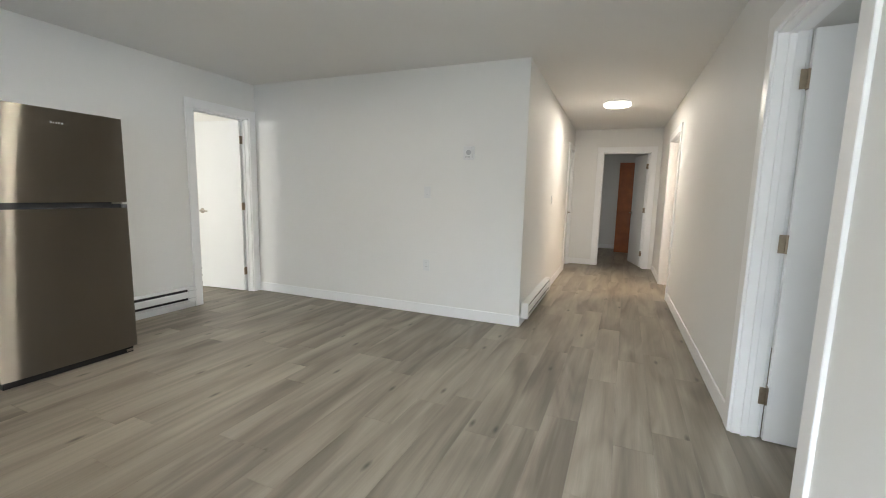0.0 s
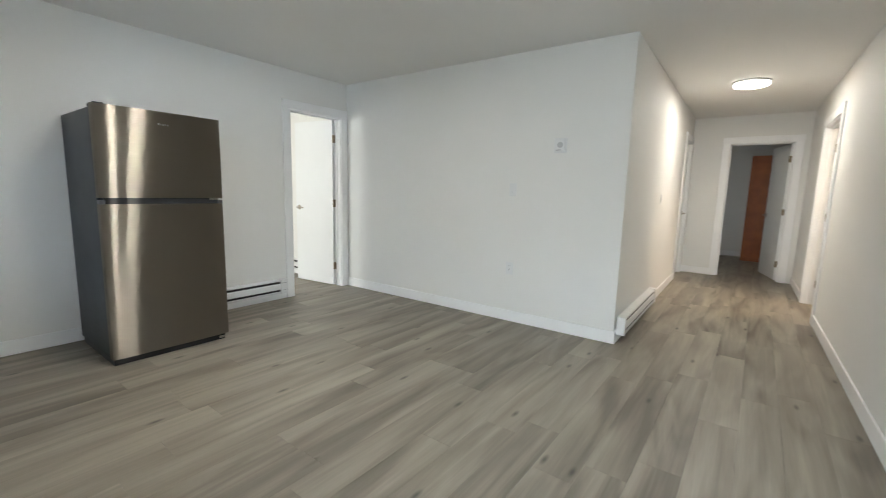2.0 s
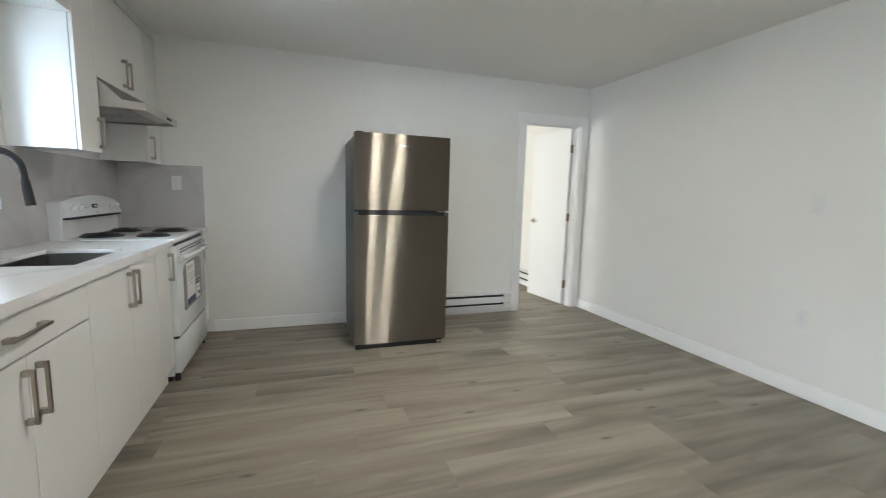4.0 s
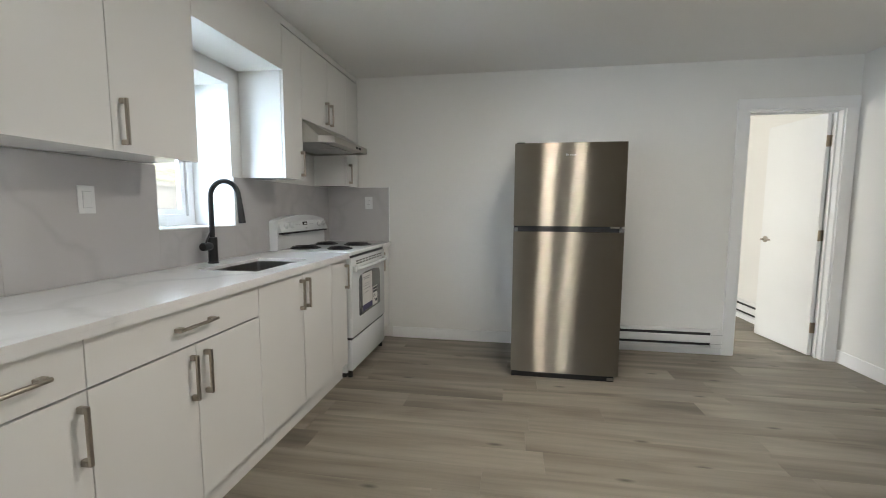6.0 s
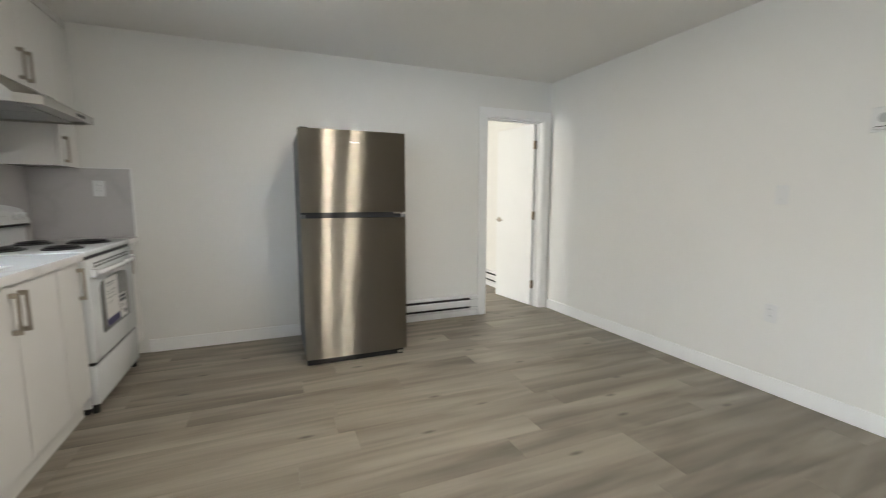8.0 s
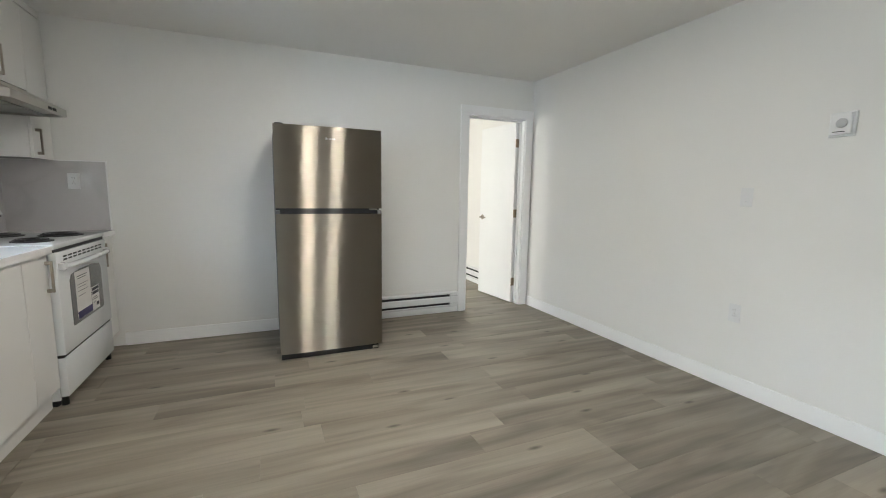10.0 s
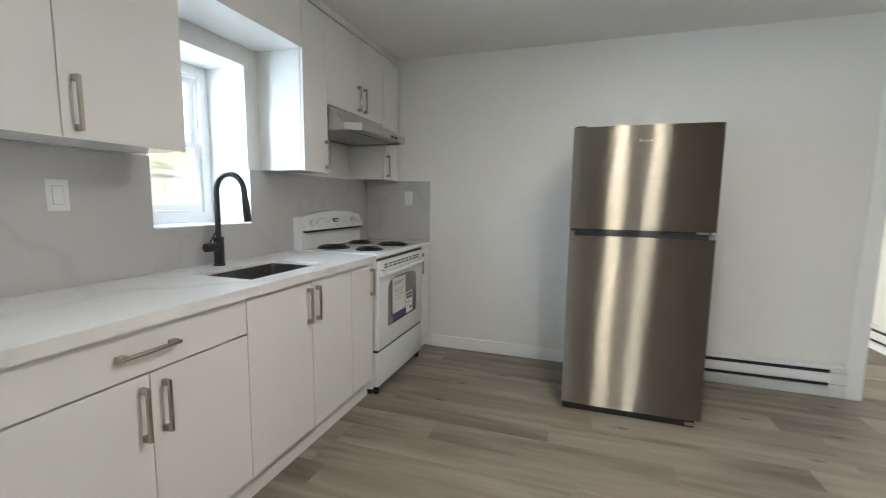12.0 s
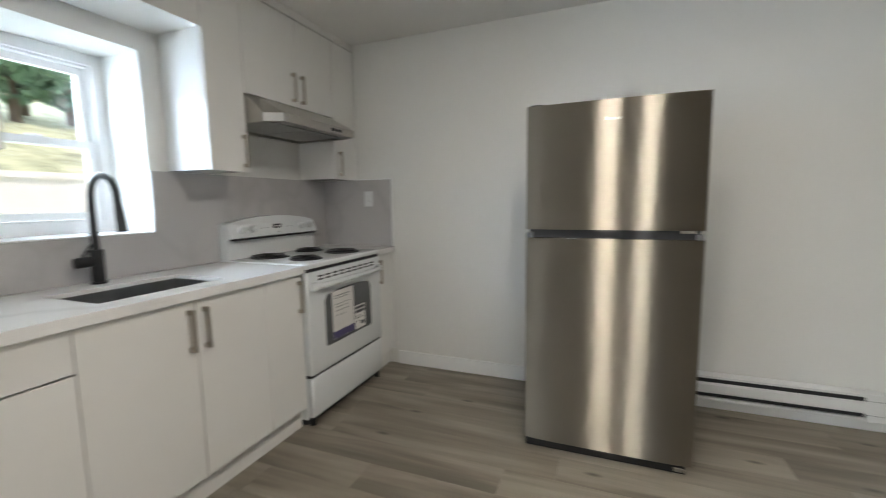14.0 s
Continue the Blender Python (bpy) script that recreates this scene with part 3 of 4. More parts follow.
bridge = thing("window_bridge_panel", "white gloss panel bridging the cabinets over the window", "cabinet panel", "wall cabinets", pose(-2.34, KU, 2.11))
for nm, a in (("fascia", (-2.716, -1.958, KU - 0.019, KU - 0.001, 2.108, CH - 0.001)), ("soffit", (-2.716, -1.958, KW + 0.003, KU - 0.020, 2.110, 2.128))):
    o = part(nm, bx(*a, bev=0.001), GLOSS, bridge)
    o.matrix_parent_inverse = bridge.matrix_basis.inverted()

# ---- worktop, sink, tap ----
SX0, SX1, SY0, SY1 = -2.575, -2.060, -0.155, 0.175
bm = bmesh.new()
YF = KB + 0.024
for a in ((-2.980, SX0, KW + 0.013, YF), (SX1, -0.345, KW + 0.013, YF), (SX0, SX1, KW + 0.013, SY0), (SX0, SX1, SY1, YF)):
    box(bm, *a, 0.907, CTZ)
bmesh.ops.remove_doubles(bm, verts=bm.verts, dist=0.0001)
worktop = thing("worktop", "white quartz worktop with faint grey veins", "worktop")
part("slab", bm, QUARTZ, worktop)
part("front_edge", bx(-2.980, -0.345, YF - 0.05, YF - 0.0003, 0.886, 0.9068), QUARTZ, worktop)
tagged(part("worktop", bx(-4.013, -3.764, KW + 0.013, YF, 0.886, CTZ, bev=0.002), QUARTZ), "short white quartz worktop between range and wall", "worktop")

sink = thing("sink", "undermount stainless steel single-bowl sink in the worktop", "sink", m=pose((SX0 + SX1) / 2, (SY0 + SY1) / 2, 0.9065))
bm = bmesh.new()
sx, sy, sd, th = (SX1 - SX0) / 2, (SY1 - SY0) / 2, 0.20, 0.002
vs = bmesh.ops.create_cube(bm, size=1, matrix=pose(0, 0, -sd / 2) @ Matrix.Diagonal((2 * sx + 0.006, 2 * sy + 0.006, sd, 1)))["verts"]
bmesh.ops.delete(bm, geom=[f for f in bm.faces if f.normal.z > 0.9], context="FACES_ONLY")
bmesh.ops.bevel(bm, geom=[e for e in bm.edges if len(e.link_faces) == 2], offset=0.022, segments=4, affect="EDGES", profile=0.5)
bmesh.ops.reverse_faces(bm, faces=bm.faces)
bowl = part("bowl", bm, SINKSTEEL, sink, "brushed stainless bowl", True)
part("drain", cyl(bmesh.new(), 0.045, 0.006, pose(0, 0, -sd + 0.004), 28, bev=0.002), NICKEL, sink, "", True)

tap = thing("kitchen_tap", "matt black gooseneck pull-down tap beside the sink", "tap", m=pose(-2.305, -0.255, CTZ) @ Matrix.Scale(1.12, 4))
part("base", cyl(cyl(bmesh.new(), 0.026, 0.008, pose(0, 0, 0.004), 28, bev=0.002), 0.0225, 0.125, pose(0, 0, 0.070), 28, bev=0.002), BLACK, tap, "", True)
R = 0.078
neck = [(0, 0, 0.13), (0, 0, 0.20), (0, 0, 0.29)] + [(0, R - R * math.cos(a), 0.335 + R * math.sin(a)) for a in np.linspace(0, math.pi * 0.98, 15)] + [(0, 2 * R + 0.004, 0.30)]
part("neck", tube(bmesh.new(), neck, 0.0125, 14), BLACK, tap, "", True)
part("spray_head", tube(bmesh.new(), [(0, 2 * R + 0.004, 0.302), (0, 2 * R + 0.010, 0.25), (0, 2 * R + 0.015, 0.205)], [0.0140, 0.0160, 0.0165], 16), BLACK, tap, "", True)
bm = cyl(bmesh.new(), 0.020, 0.055, pose(0.045, 0, 0.088, 0, 90), 22, bev=0.003)
tube(bm, [(0.050, 0, 0.10), (0.028, -0.004, 0.130), (0.008, -0.006, 0.155)], 0.0045, 10)
part("lever", bm, BLACK, tap, "", True)

# ---- backsplash ----
bs = thing("backsplash", "grey veined polished porcelain backsplash slabs behind the worktop", "backsplash", m=pose(-2.39, KW, 0.9265))
for x0, x1, z1 in ((-4.013, -2.6175, 0.507), (-2.617, -2.0275, WZ0 - 0.9295), (-2.027, -1.3605, 0.5225), (-1.3595, -0.732, 0.5225)):
    part("slab", bx(x0 + 2.39, x1 + 2.39, 0.0005, 0.0125, 0, z1), TILE, bs)
tagged(part("backsplash", bx(FW + 0.0005, FW + 0.012, KW + 0.0135, 0.270, 0.9265, 1.434), TILE), "grey veined polished backsplash return by the range", "backsplash")
et = thing("edge_trim", "white tile edge trim on the backsplash", "tile trim", m=pose(FW, 0.27, 0.9265))
part("upright", bx(0.0005, 0.014, 0.0005, 0.008, 0.0, 0.515), VINYL, et)
part("top_strip", bx(0.0005, 0.014, -0.30, 0.0, 0.5085, 0.515), VINYL, et)


def wall_plate(name, label, category, m, kind):
    """A plate 70 x 115 mm, face to -y, centre at the origin."""
    top = thing(name, label, category, "wall plates", m)
    part("plate", bx(-0.036, 0.036, -0.006, -0.0005, -0.058, 0.058, bev=0.002), PLASTIC, top)
    if kind == "rocker":
        part("rocker", bx(-0.0165, 0.0165, -0.010, -0.006, -0.033, 0.033, bev=0.0015), PLASTIC, top)
        part("gap", bx(-0.0185, 0.0185, -0.0066, -0.0059, -0.035, 0.035), GREYPLASTIC, top)
    elif kind == "outlet":
        for s in (-1, 1):
            f = part("socket", cyl(bmesh.new(), 0.017, 0.004, pose(0, -0.0072, s * 0.020, 90), 24), PLASTIC, top)
            part("slot", box(bx(-0.008, -0.006, -0.0096, -0.0090, s * 0.020 - 0.001, s * 0.020 + 0.009), 0.006, 0.008, -0.0096, -0.0090, s * 0.020 - 0.001, s * 0.020 + 0.009), DARK, f)
        part("screw", cyl(bmesh.new(), 0.003, 0.001, pose(0, -0.0064, 0, 90), 10), NICKEL, top)
    else:
        part("blank_bar", bx(-0.014, 0.014, -0.0085, -0.006, -0.034, 0.034, bev=0.001), PLASTIC, top)
        part("indicator", bx(-0.006, 0.006, -0.0092, -0.0085, -0.026, -0.024), GREYPLASTIC, top)
    return top


wall_plate("light_switch", "white rocker light switch on the backsplash", "light switch", pose(-1.671, KW + 0.0125, 1.272, 0, 0, 180), "rocker")
wall_plate("light_switch", "white light switch on the painted wall", "light switch", H @ pose(-1.755, TW, 1.247), "toggle")
wall_plate("wall_outlet", "white double wall outlet on the painted wall", "outlet", H @ pose(-1.752, TW, 0.509), "outlet")
wall_plate("wall_outlet", "white double wall outlet on the backsplash", "outlet", pose(FW + 0.012, 0.075, 1.289, 0, 0, 90), "outlet")
wall_plate("light_switch", "white light switch on the hall wall", "light switch", H @ pose(HL, 5.86, 1.188, 0, 0, 90), "rocker")
th = thing("thermostat", "small white square thermostat with a grey dial", "thermostat", m=H @ pose(-1.328, TW, 1.624))
part("backplate", bx(-0.056, 0.056, -0.010, -0.0005, -0.063, 0.063, bev=0.003), PLASTIC, th)
part("cover", bx(-0.044, 0.044, -0.032, -0.010, -0.050, 0.056, bev=0.005, seg=2), PLASTIC, th, "white raised cover")
part("dial", cyl(bmesh.new(), 0.024, 0.008, pose(0.006, -0.035, 0.004, 90), 28, bev=0.002), GREYPLASTIC, th, "", True)
part("marks", bx(-0.03, 0.02, -0.0328, -0.0318, -0.040, -0.036), DARK, th)

# ---- window ----
WG = KW - 0.275                 # inner face of the window unit
win = thing("window_1", "white vinyl double-hung kitchen window in a deep reveal", "window", m=pose(-2.322, WG, WZ0), kind="structure")
W2, HH = (WX1 - WX0) / 2 - 0.001, WZ1 - WZ0 - 0.002


def ring(x0, x1, y0, y1, z0, z1, w, wb=None):
    wb = wb or w
    bm = bmesh.new()
    for a in ((x0, x0 + w, z0, z1), (x1 - w, x1, z0, z1), (x0 + w, x1 - w, z0, z0 + wb), (x0 + w, x1 - w, z1 - w, z1)):
        box(bm, a[0], a[1], y0, y1, a[2], a[3])
    return bm


part("window_frame", ring(-W2, W2, -0.08, 0.0, 0.001, HH, 0.052, 0.060), VINYL, win)
part("window_frame", ring(-W2 + 0.0521, W2 - 0.0521, -0.068, -0.02, 0.0602, HH - 0.0522, 0.010), VINYL, win)
MR = 0.435
lower = part("lower_sash", ring(-W2 + 0.064, W2 - 0.064, -0.040, -0.012, 0.072, MR + 0.022, 0.034), VINYL, win)
upper = part("upper_sash", ring(-W2 + 0.064, W2 - 0.064, -0.070, -0.042, MR - 0.014, HH - 0.066, 0.034), VINYL, win)
for s, y, z0, z1 in ((lower, -0.028, 0.106, MR - 0.012), (upper, -0.058, MR + 0.02, HH - 0.10)):
    p = part("pane", bx(-W2 + 0.097, W2 - 0.097, y, y + 0.004, z0, z1), GLASS, s)
    p.visible_shadow = False
part("sash_lock", bx(-0.03, 0.03, -0.036, -0.018, MR + 0.0222, MR + 0.034, bev=0.003), VINYL, lower)
tagged(part("window_sill", bx(WX0 + 0.001, WX1 - 0.001, WG + 0.001, KW + 0.016, WZ0 - 0.0025, WZ0 + 0.004, bev=0.001), QUARTZ), "white quartz window sill", "window sill", kind="structure")

# ---- range hood ----
hood = thing("range_hood", "stainless under-cabinet range hood with chamfered corners", "range hood", m=pose(-3.345, KW, 1.70))
HW, D0, D1 = 0.381, 0.31, 0.525
bm = bmesh.new()
zt, zb, zl = 0.158, 0.0, 0.045
t_ = [bm.verts.new((x, y, zt)) for x, y in ((-HW, 0.004), (HW, 0.004), (HW, D0 - 0.01), (HW - 0.10, D0), (-HW + 0.10, D0), (-HW, D0 - 0.01))]
m_ = [bm.verts.new((x, y, zl)) for x, y in ((-HW, 0.004), (HW, 0.004), (HW, D1 - 0.10), (HW - 0.05, D1), (-HW + 0.05, D1), (-HW, D1 - 0.10))]
b_ = [bm.verts.new((x, y, zb)) for x, y in ((-HW, 0.004), (HW, 0.004), (HW, D1 - 0.10), (HW - 0.05, D1), (-HW + 0.05, D1), (-HW, D1 - 0.10))]
bm.faces.new(t_)
for lo, hi in ((m_, t_), (b_, m_)):
    for i in range(6):
        bm.faces.new((lo[i], lo[(i + 1) % 6], hi[(i + 1) % 6], hi[i]))
inner = [bm.verts.new((v.co.x * 0.955, 0.26 + (v.co.y - 0.26) * 0.93, 0.0)) for v in b_]
deep = [bm.verts.new((v.co.x, v.co.y, 0.018)) for v in inner]
for i in range(6):
    j = (i + 1) % 6
    bm.faces.new((b_[i], inner[i], inner[j], b_[j])), bm.faces.new((inner[i], deep[i], deep[j], inner[j]))
bm.faces.new(deep)
bmesh.ops.recalc_face_normals(bm, faces=bm.faces)
part("shell", bm, HOODSTEEL, hood)
for s in (-1, 1):
    part("grease_filter", bx(0.006 if s > 0 else -0.35, 0.35 if s > 0 else -0.006, 0.05, 0.40, 0.008, 0.0165, bev=0.002), FILTER, hood, "grey mesh grease filter")
for i in range(2):
    part("button", bx(-0.12 - i * 0.06, -0.075 - i * 0.06, D1 - 0.012, D1 + 0.003, 0.012, 0.030, bev=0.002), DARK, hood)

# ---- range ----
RX0, RX1, RF = -3.757, -2.983, 0.300
rng = thing("kitchen_range", "white freestanding electric coil range with papers on the door", "range", m=pose((RX0 + RX1) / 2, 0, 0))
RW2 = (RX1 - RX0) / 2 - 0.002
part("body", bx(-RW2, RW2, KW + 0.02, RF - 0.045, 0.035, 0.900, bev=0.003), ENAMEL, rng)
part("cooktop", bx(-RW2 - 0.002, RW2 + 0.002, KW + 0.02, RF - 0.004, 0.9005, 0.932, bev=0.010, seg=3), ENAMEL, rng, "", True)
part("top_gap", bx(-RW2 + 0.006, RW2 - 0.006, RF - 0.05, RF - 0.012, 0.884, 0.9000), DARK, rng)
bm = bx(-RW2 + 0.002, RW2 - 0.002, RF - 0.043, RF, 0.300, 0.883, bev=0.006, seg=2)
od = part("oven_door", bm, ENAMEL, rng, "", True)
bm = bmesh.new()
prism(bm, [(-0.235, 0.43), (0.235, 0.43), (0.245, 0.44), (0.245, 0.70), (0.22, 0.735), (0.10, 0.750), (-0.10, 0.750), (-0.22, 0.735), (-0.245, 0.70), (-0.245, 0.44)], RF - 0.002, RF + 0.003, "y")
part("oven_window", bm, OVENGLASS, od, "dark grey oven glass")
n_slot = 9
for i in range(n_slot):
    for k in range(2):
        x = (i - (n_slot - 1) / 2) * 0.068
        part("vent_slot", bx(x - 0.024, x + 0.024, RF - 0.001, RF + 0.0015, 0.848 - k * 0.018, 0.858 - k * 0.018, bev=0.0006), DARK, od)
bm = bmesh.new()
hp = [(-0.335 + 0.67 * i / 16, RF + 0.012 + 0.040 * math.sin(math.pi * i / 16) ** 0.35, 0.805 + 0.004 * math.sin(math.pi * i / 16)) for i in range(17)]
tube(bm, hp, 0.0155, 12)
for s in (-1, 1):
    box(bm, s * 0.345 - 0.022, s * 0.345 + 0.022, RF - 0.002, RF + 0.030, 0.782, 0.826, bev=0.006)
part("door_handle", bm, ENAMEL, od, "white bow handle", True)
part("drawer", bx(-RW2 + 0.002, RW2 - 0.002, RF - 0.043, RF - 0.004, 0.055, 0.283, bev=0.006, seg=2), ENAMEL, rng, "", True)
part("drawer_gap", bx(-RW2 + 0.004, RW2 - 0.004, RF - 0.05, RF - 0.012, 0.284, 0.299), DARK, rng)
part("plinth", bx(-RW2 + 0.01, RW2 - 0.01, KW + 0.05, RF - 0.06, 0.0, 0.054), DARK, rng)
for sx in (-1, 1):
    part("foot", cyl(bmesh.new(), 0.018, 0.05, pose(sx * (RW2 - 0.03), RF - 0.035, 0.026), 16), BLACK, rng)
KG = KW + 0.030
# backguard with rounded top
bm = bmesh.new()
arc = [(-RW2, 0.90)] + [(-RW2 + 0.012 * (1 - math.cos(a)), 1.118 + 0.018 * math.sin(a)) for a in np.linspace(0, math.pi / 2, 4)]
arc += [(x, 1.136 + 0.040 * (1 - (x / RW2) ** 2)) for x in np.linspace(-RW2 + 0.03, RW2 - 0.03, 15)]
arc += [(RW2 - 0.012 * (1 - math.cos(a)), 1.118 + 0.018 * math.sin(a)) for a in np.linspace(math.pi / 2, 0, 4)] + [(RW2, 0.90)]
prism(bm, arc, KG - 0.015, KG + 0.050, "y")
bg = part("backguard", bm, ENAMEL, rng)
bg.location.z = 0.010
bm = bmesh.new()
vs = [(KG + 0.0490, 1.045), (KG + 0.0830, 1.050), (KG + 0.0750, 1.075), (KG + 0.0510, 1.130)]
prism(bm, vs, -RW2 + 0.004, RW2 - 0.004)
part("control_panel", bm, ENAMEL, bg)
part("trim_line", bx(-RW2 + 0.02, RW2 - 0.02, KG + 0.0500, KG + 0.0815, 1.035, 1.0445), DARK, bg, "black line under the controls")
for x in (0.30, 0.215, -0.225, -0.305):
    bm = cyl(bmesh.new(), 0.026, 0.022, pose(x, KG + 0.0770, 1.100, 62), 24, 0.022, bev=0.003)
    box(bm, x - 0.004, x + 0.004, KG + 0.0770, KG + 0.0950, 1.082, 1.118, bev=0.002)
    part("knob", bm, ENAMEL, bg, "white control knob", True)
part("display", bx(-0.035, 0.035, KG + 0.0600, KG + 0.0695, 1.092, 1.120, bev=0.004), DARK, bg, "black oval clock display")
part("display_text", bx(-0.02, 0.02, KG + 0.0696, KG + 0.0706, 1.102, 1.110), PLASTIC, bg)
for x in (0.13, -0.09, -0.13, 0.09):
    part("label_mark", bx(x - 0.012, x + 0.012, KG + 0.0610, KG + 0.0665, 1.097, 1.101), GREYPLASTIC, bg)
part("badge", bx(-0.008, 0.008, KG + 0.0650, KG + 0.0815, 1.064, 1.072), GREYPLASTIC, bg)
for x, y, r in ((0.185, -0.150, 0.100), (0.185, 0.130, 0.080), (-0.185, -0.150, 0.080), (-0.185, 0.130, 0.100)):
    b = part("drip_bowl", cyl(bmesh.new(), r + 0.014, 0.007, pose(x, y, 0.934), 36, bev=0.002), DARK, rng, "black drip bowl", True)
    bm = bmesh.new()
    n = 90
    turns = 4
    tube(bm, [(x + (0.018 + (r - 0.018) * i / n) * math.cos(2 * math.pi * turns * i / n), y + (0.018 + (r - 0.018) * i / n) * math.sin(2 * math.pi * turns * i / n), 0.943) for i in range(n + 1)], 0.0055, 6)
    part("coil", bm, BLACK, b, "black coil element", True)


def sheet(name, label, x0, x1, z0, z1, bars, bandcol=None):
    top = thing(name, label, "paper", "papers on the oven door", pose((RX0 + RX1) / 2 + (x0 + x1) / 2, RF + 0.004, (z0 + z1) / 2))
    w, h = (x1 - x0) / 2, (z1 - z0) / 2
    part("sheet", bx(-w, w, 0, 0.0012, -h, h), PAPER, top)
    for a, b, c, d in bars:
        part("print", bx(w - 2 * w * b, w - 2 * w * a, 0.0012, 0.0018, h - 2 * h * d, h - 2 * h * c), INK if bandcol is None else bandcol, top)
    return top


pages = sheet("energy_guide", "white printed energy sheet taped to the oven door", -0.035, 0.185, 0.450, 0.740,
              [(0.12, 0.80, 0.10, 0.115), (0.12, 0.72, 0.15, 0.162), (0.12, 0.85, 0.28, 0.288), (0.12, 0.7, 0.34, 0.348), (0.12, 0.8, 0.42, 0.428), (0.12, 0.6, 0.52, 0.528)])
part("band", bx(-0.109, 0.109, 0.0012, 0.0019, -0.144, -0.100), VIOLET, pages, "dark violet band")
sheet("warning_label", "black and white label stuck to the oven glass", -0.165, -0.045, 0.445, 0.600,
      [(0.05, 0.95, 0.05, 0.17), (0.05, 0.95, 0.21, 0.33), (0.1, 0.6, 0.45, 0.47), (0.1, 0.8, 0.53, 0.55), (0.1, 0.5, 0.66, 0.68), (0.55, 0.9, 0.72, 0.86)])

# ---- fridge ----
fr = thing("fridge", "stainless top-freezer fridge with dark grey sides", "fridge", m=pose(-3.60, 1.811, 0))
FX, FB, FH = 0.374, -0.385, 0.379  # door face, back and half width, from the base
part("cabinet_body", bx(FB, FX - 0.075, -FH + 0.004, FH - 0.004, 0.045, 1.685, bev=0.006), FRIDGESIDE, fr, "dark grey painted cabinet")


def fridge_door(name, z0, z1, hw):
    """Door with a slightly bowed steel front."""
    bm = bmesh.new()
    n = 24
    pts = [(FX - 0.070, hw), (FX - 0.070, -hw)]
    pts += [(FX - 0.004 - 0.010 * (abs(y) / hw) ** 6, y) for y in np.linspace(-hw, hw, n)]
    prism(bm, pts, z0, z1, "z")
    bmesh.ops.recalc_face_normals(bm, faces=bm.faces)
    return part(name, bm, STEEL, fr, "brushed stainless door", True)


fd = fridge_door("freezer_door", 1.120, 1.700, FH)
fridge_door("fridge_door", 0.046, 1.078, FH)
part("handle_recess", bx(FX - 0.072, FX - 0.030, -FH + 0.030, FH - 0.030, 1.079, 1.119), DARK, fr, "dark finger recess between the doors")
for s in (-1, 1):
    part("door_cap", bx(FX - 0.072, FX - 0.010, s * FH - s * 0.0295, s * FH - s * 0.001, 1.0785, 1.104, bev=0.002), CAPGREY, fr)
part("middle_hinge", bx(FX - 0.06, FX - 0.012, FH - 0.09, FH - 0.032, 1.108, 1.118), NICKEL, fr)
part("top_hinge_cover", bx(FX - 0.15, FX - 0.03, -FH + 0.01, -FH + 0.07, 1.686, 1.710, bev=0.006), FRIDGESIDE, fr)
part("top_hinge_cover", bx(FX - 0.15, FX - 0.076, FH - 0.07, FH - 0.01, 1.686, 1.706, bev=0.006), FRIDGESIDE, fr)
part("kick_plate", bx(FB + 0.05, FX - 0.014, -FH + 0.006, FH - 0.030, 0.006, 0.0450), BLACK, fr, "black kick plate")
part("bottom_hinge", bx(FX - 0.05, FX - 0.008, FH - 0.075, FH - 0.032, 0.014, 0.032, bev=0.002), NICKEL, fr)
for sy in (-1, 1):
    for x in (FX - 0.045, FB + 0.06):
        part("foot", cyl(bmesh.new(), 0.017, 0.04, pose(x, sy * (FH - 0.045), 0.020), 16), NICKEL if x > 0 else BLACK, fr, "", True)
bm = bmesh.new()
for i, w in enumerate((0.010, 0.005, 0.008, 0.006, 0.008)):
    box(bm, FX - 0.0045, FX - 0.0025, -0.030 + i * 0.014, -0.030 + i * 0.014 + w, 1.610, 1.620 if i else 1.624)
part("badge", bm, PLASTIC, fd, "small bright badge of plain bars")

# ---- outside the window ----
gr = bmesh.new()
N = 24
grid = [[gr.verts.new((-40 + 80 * i / N, -0.9 - 60 * (j / N) ** 1.6, 0.75 + 0.36 * max(0, min(24, 60 * (j / N) ** 1.6 - 5.1)) + 0.15 * noise.noise((i * 0.7, j * 0.7, 0)))) for i in range(N + 1)] for j in range(N + 1)]
for j in range(N):
    for i in range(N):
        gr.faces.new((grid[j][i], grid[j + 1][i], grid[j + 1][i + 1], grid[j][i + 1]))
bmesh.ops.recalc_face_normals(gr, faces=gr.faces)
for f in gr.faces:
    if f.normal.z < 0:
        f.normal_flip()
tagged(part("ground", gr, GRASS, smooth=True), "dry grassy slope rising outside the window", "ground", kind="structure")
bm = bmesh.new()
box(bm, -14, 8, -5.0, -4.8, 0.5, 1.62)
box(bm, -14.02, 8.02, -5.03, -4.77, 1.62, 1.70)
tagged(part("garden_wall", bm, CONCRETE), "low pale concrete wall outside the window", "wall", kind="structure")


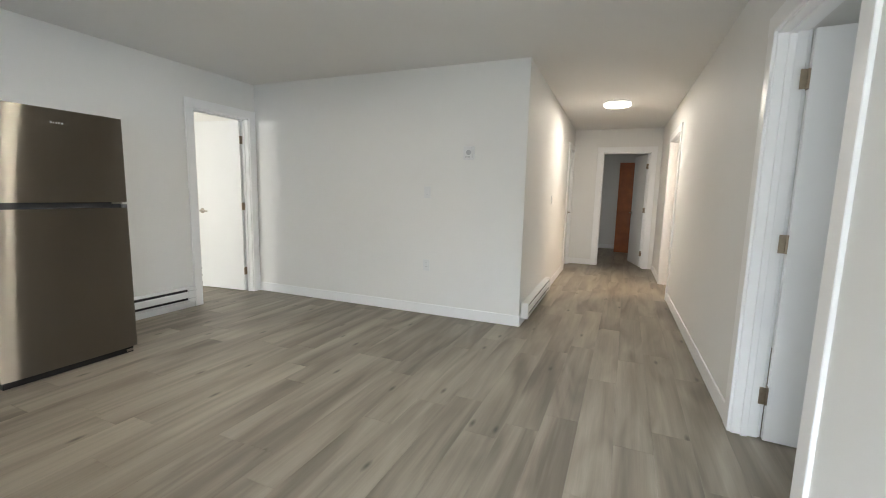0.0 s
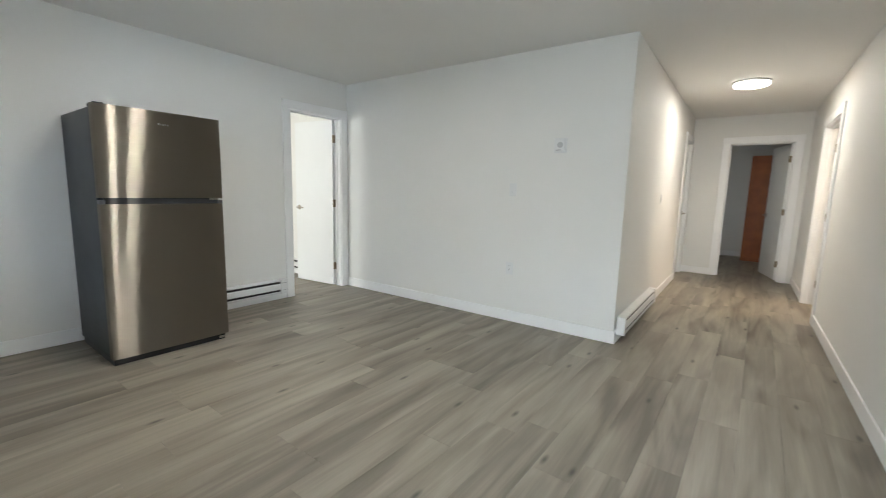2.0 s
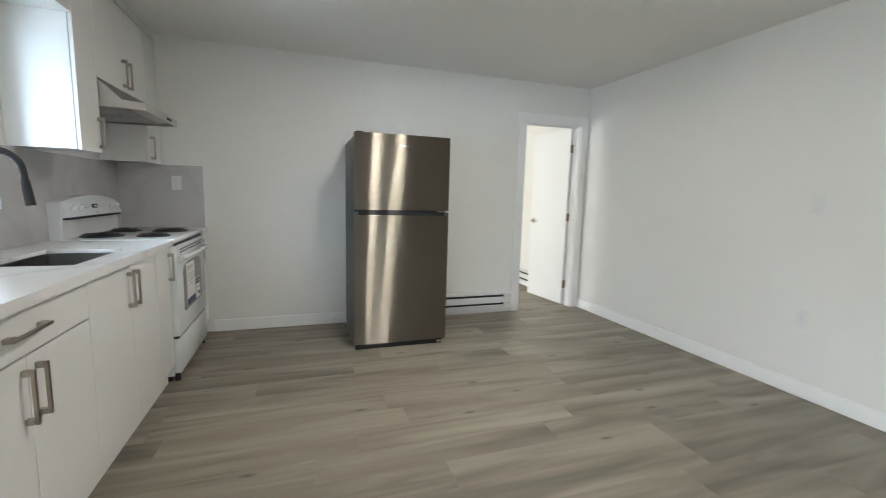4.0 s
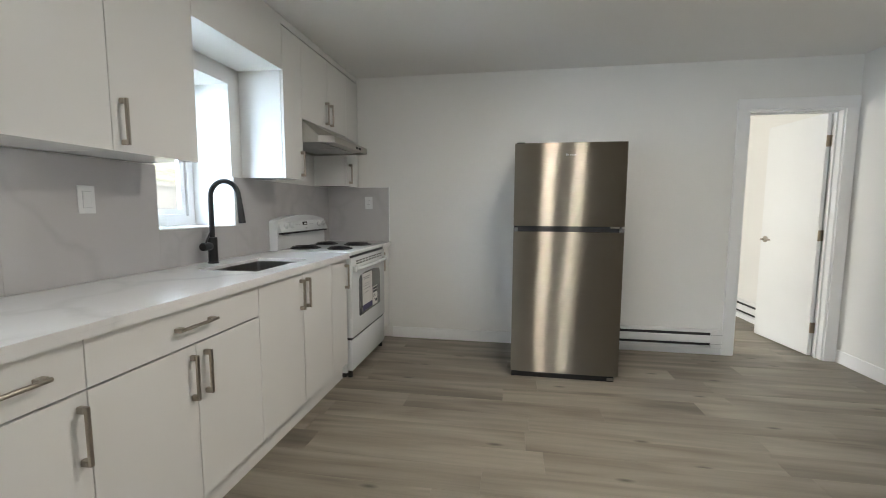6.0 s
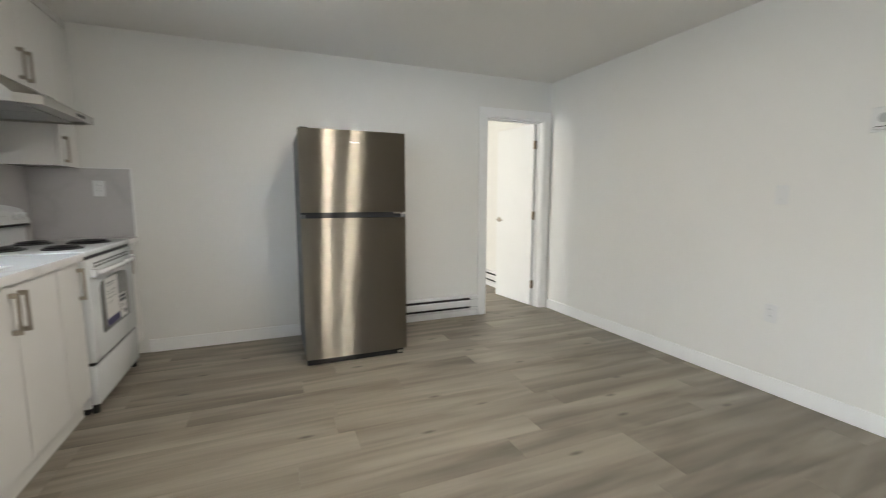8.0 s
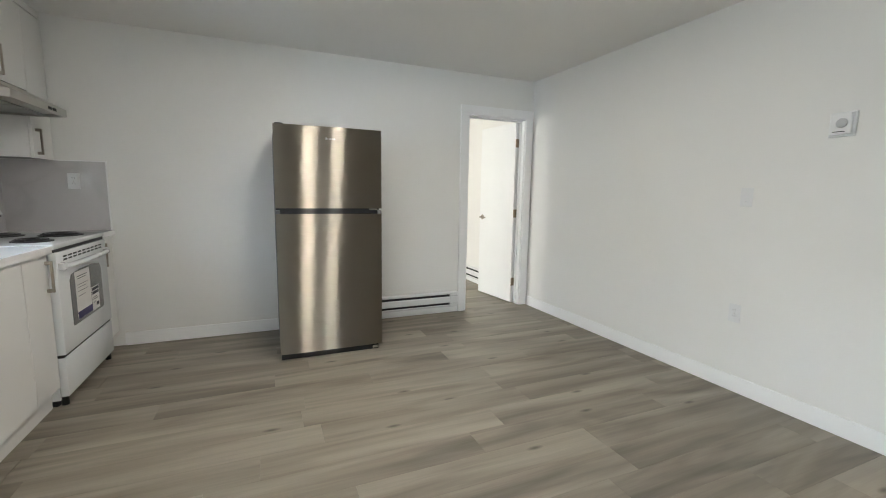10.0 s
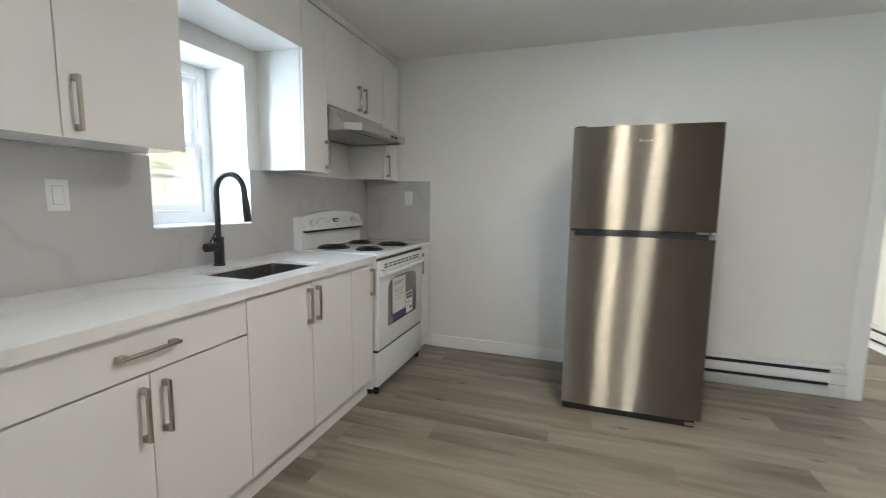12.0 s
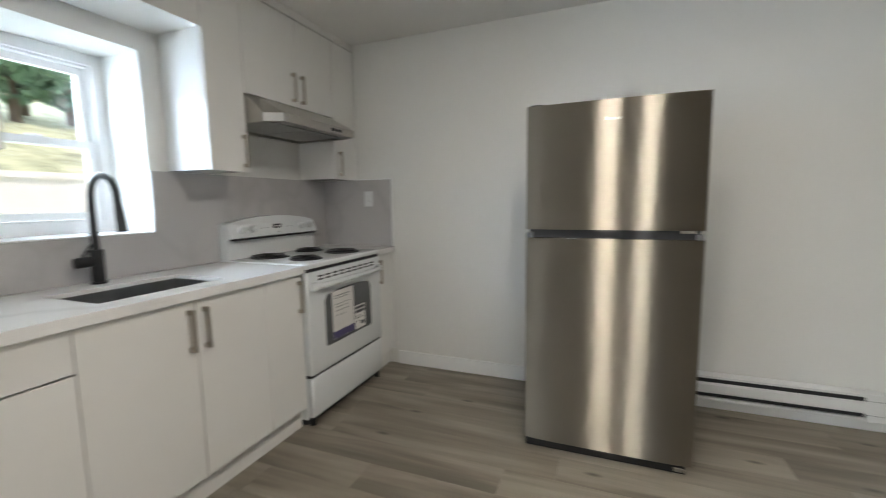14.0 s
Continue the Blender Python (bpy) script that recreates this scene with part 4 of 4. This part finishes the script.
def tree(x, y, z, h, seed):
    rnd = random.Random(seed)
    top = thing("tree", "leafy green tree on the slope outside", "tree", "trees outside", pose(x, y, z))
    bm = tube(bmesh.new(), [(0, 0, -0.2), (0.05, 0.02, h * 0.3), (0, 0.06, h * 0.6), (0.08, 0, h * 0.9)], [0.16, 0.13, 0.09, 0.03], 8)
    for k in range(6):
        a, zz = rnd.uniform(0, 6.28), h * rnd.uniform(0.3, 0.7)
        tube(bm, [(0, 0, zz), (0.6 * math.cos(a), 0.6 * math.sin(a), zz + 0.5), (1.2 * math.cos(a), 1.2 * math.sin(a), zz + 0.8)], [0.05, 0.035, 0.015], 6)
    part("trunk", bm, BARK, top)
    vs, fs = [], []
    for k in range(2200):
        d = Vector((rnd.gauss(0, 1), rnd.gauss(0, 1), rnd.gauss(0, 1))).normalized() * rnd.uniform(0.45, 1.0)
        if noise.noise(d * 2.3 + Vector((seed, 0, 0))) < -0.18:
            continue
        c = Vector((d.x * h * 0.44, d.y * h * 0.40, h * 0.56 + d.z * h * 0.42))
        q = Euler((rnd.uniform(0, 6), rnd.uniform(0, 6), rnd.uniform(0, 6))).to_matrix()
        s = rnd.uniform(0.12, 0.26)
        i = len(vs)
        vs += [c + q @ Vector(p) * s for p in ((-1, 0, 0), (0, -0.45, 0.1), (1, 0, 0), (0, 0.45, 0.1))]
        fs.append((i, i + 1, i + 2, i + 3))
    me = bpy.data.meshes.new("crown")
    me.from_pydata(vs, [], fs)
    me.materials.append(LEAF)
    o = new("crown", me)
    o.parent = top


for k, (x, y, h) in enumerate(((-6.4, -14.5, 3.8), (-9.0, -15.5, 4.2), (-11.6, -14.5, 3.8), (-14.5, -16, 4.4), (-3.9, -15.5, 4.0), (-1.4, -14.5, 3.6), (-7.7, -15.2, 3.9), (-8.3, -14.4, 3.5), (-9.9, -14.8, 3.7), (-10.7, -15.6, 4.1))):
    z = 0.75 + 0.36 * (-y - 6.0)
    tree(x, y, z, h, k + 3)
tagged(part("backdrop", bx(-90, 90, -58, -57.8, -4, 60), SKYGLOW), "bright hazy sky beyond the slope", "backdrop", kind="structure")

# ---- floor planks ----
PWID, PLEN, X0 = 0.183, 1.22, -2.455
floor_ob = bpy.data.objects["floor"]
rnd = random.Random(7)
cache = {}


def plank_mesh(length):
    key = round(length, 2)
    if key not in cache:
        bm = bx(-PWID / 2 + 0.0002, PWID / 2 - 0.0002, -key / 2 + 0.0002, key / 2 - 0.0002, -0.0115, 0.0, bev=0.0006)
        cache[key] = mesh("plank", bm, PLANK)
    return cache[key]


rest_v, rest_f = [], []
for k in range(-29, 33):
    xc = X0 + (k + 0.5) * PWID
    y = -0.68 - rnd.uniform(0, PLEN)
    if k == 0:
        y = 1.515 - 3 * PLEN
    if k == 1:
        y = 1.60 - 2 * PLEN
    if k == 14:
        y = 3.69 - 4 * PLEN
    while y < 11.9:
        a, b = max(y, -0.68), min(y + PLEN, 11.95)
        y += PLEN
        if b - a < 0.06:
            continue
        near = -4.2 < xc < 0.75 and a < 4.3 or -0.95 < xc < 0.75 and a < 8.3
        if not near:
            i = len(rest_v)
            w = PWID / 2 - 0.0008
            rest_v += [(xc - w, a, 0), (xc + w, a, 0), (xc + w, b, 0), (xc - w, b, 0), (xc - w, a, -0.0115), (xc + w, a, -0.0115), (xc + w, b, -0.0115), (xc - w, b, -0.0115)]
            rest_f += [(i, i + 1, i + 2, i + 3), (i, i + 4, i + 5, i + 1), (i + 1, i + 5, i + 6, i + 2), (i + 2, i + 6, i + 7, i + 3), (i + 3, i + 7, i + 4, i)]
            continue
        o = new("plank", plank_mesh(b - a))
        o.location = (xc, (a + b) / 2, 0)
        o.parent = floor_ob
me = bpy.data.meshes.new("planks")
me.from_pydata(rest_v, [], rest_f)
me.materials.append(PLANK)
o = tagged(new("further_planks", me), "grey-beige vinyl planks in the further rooms", kind="stuff")
o.parent = floor_ob
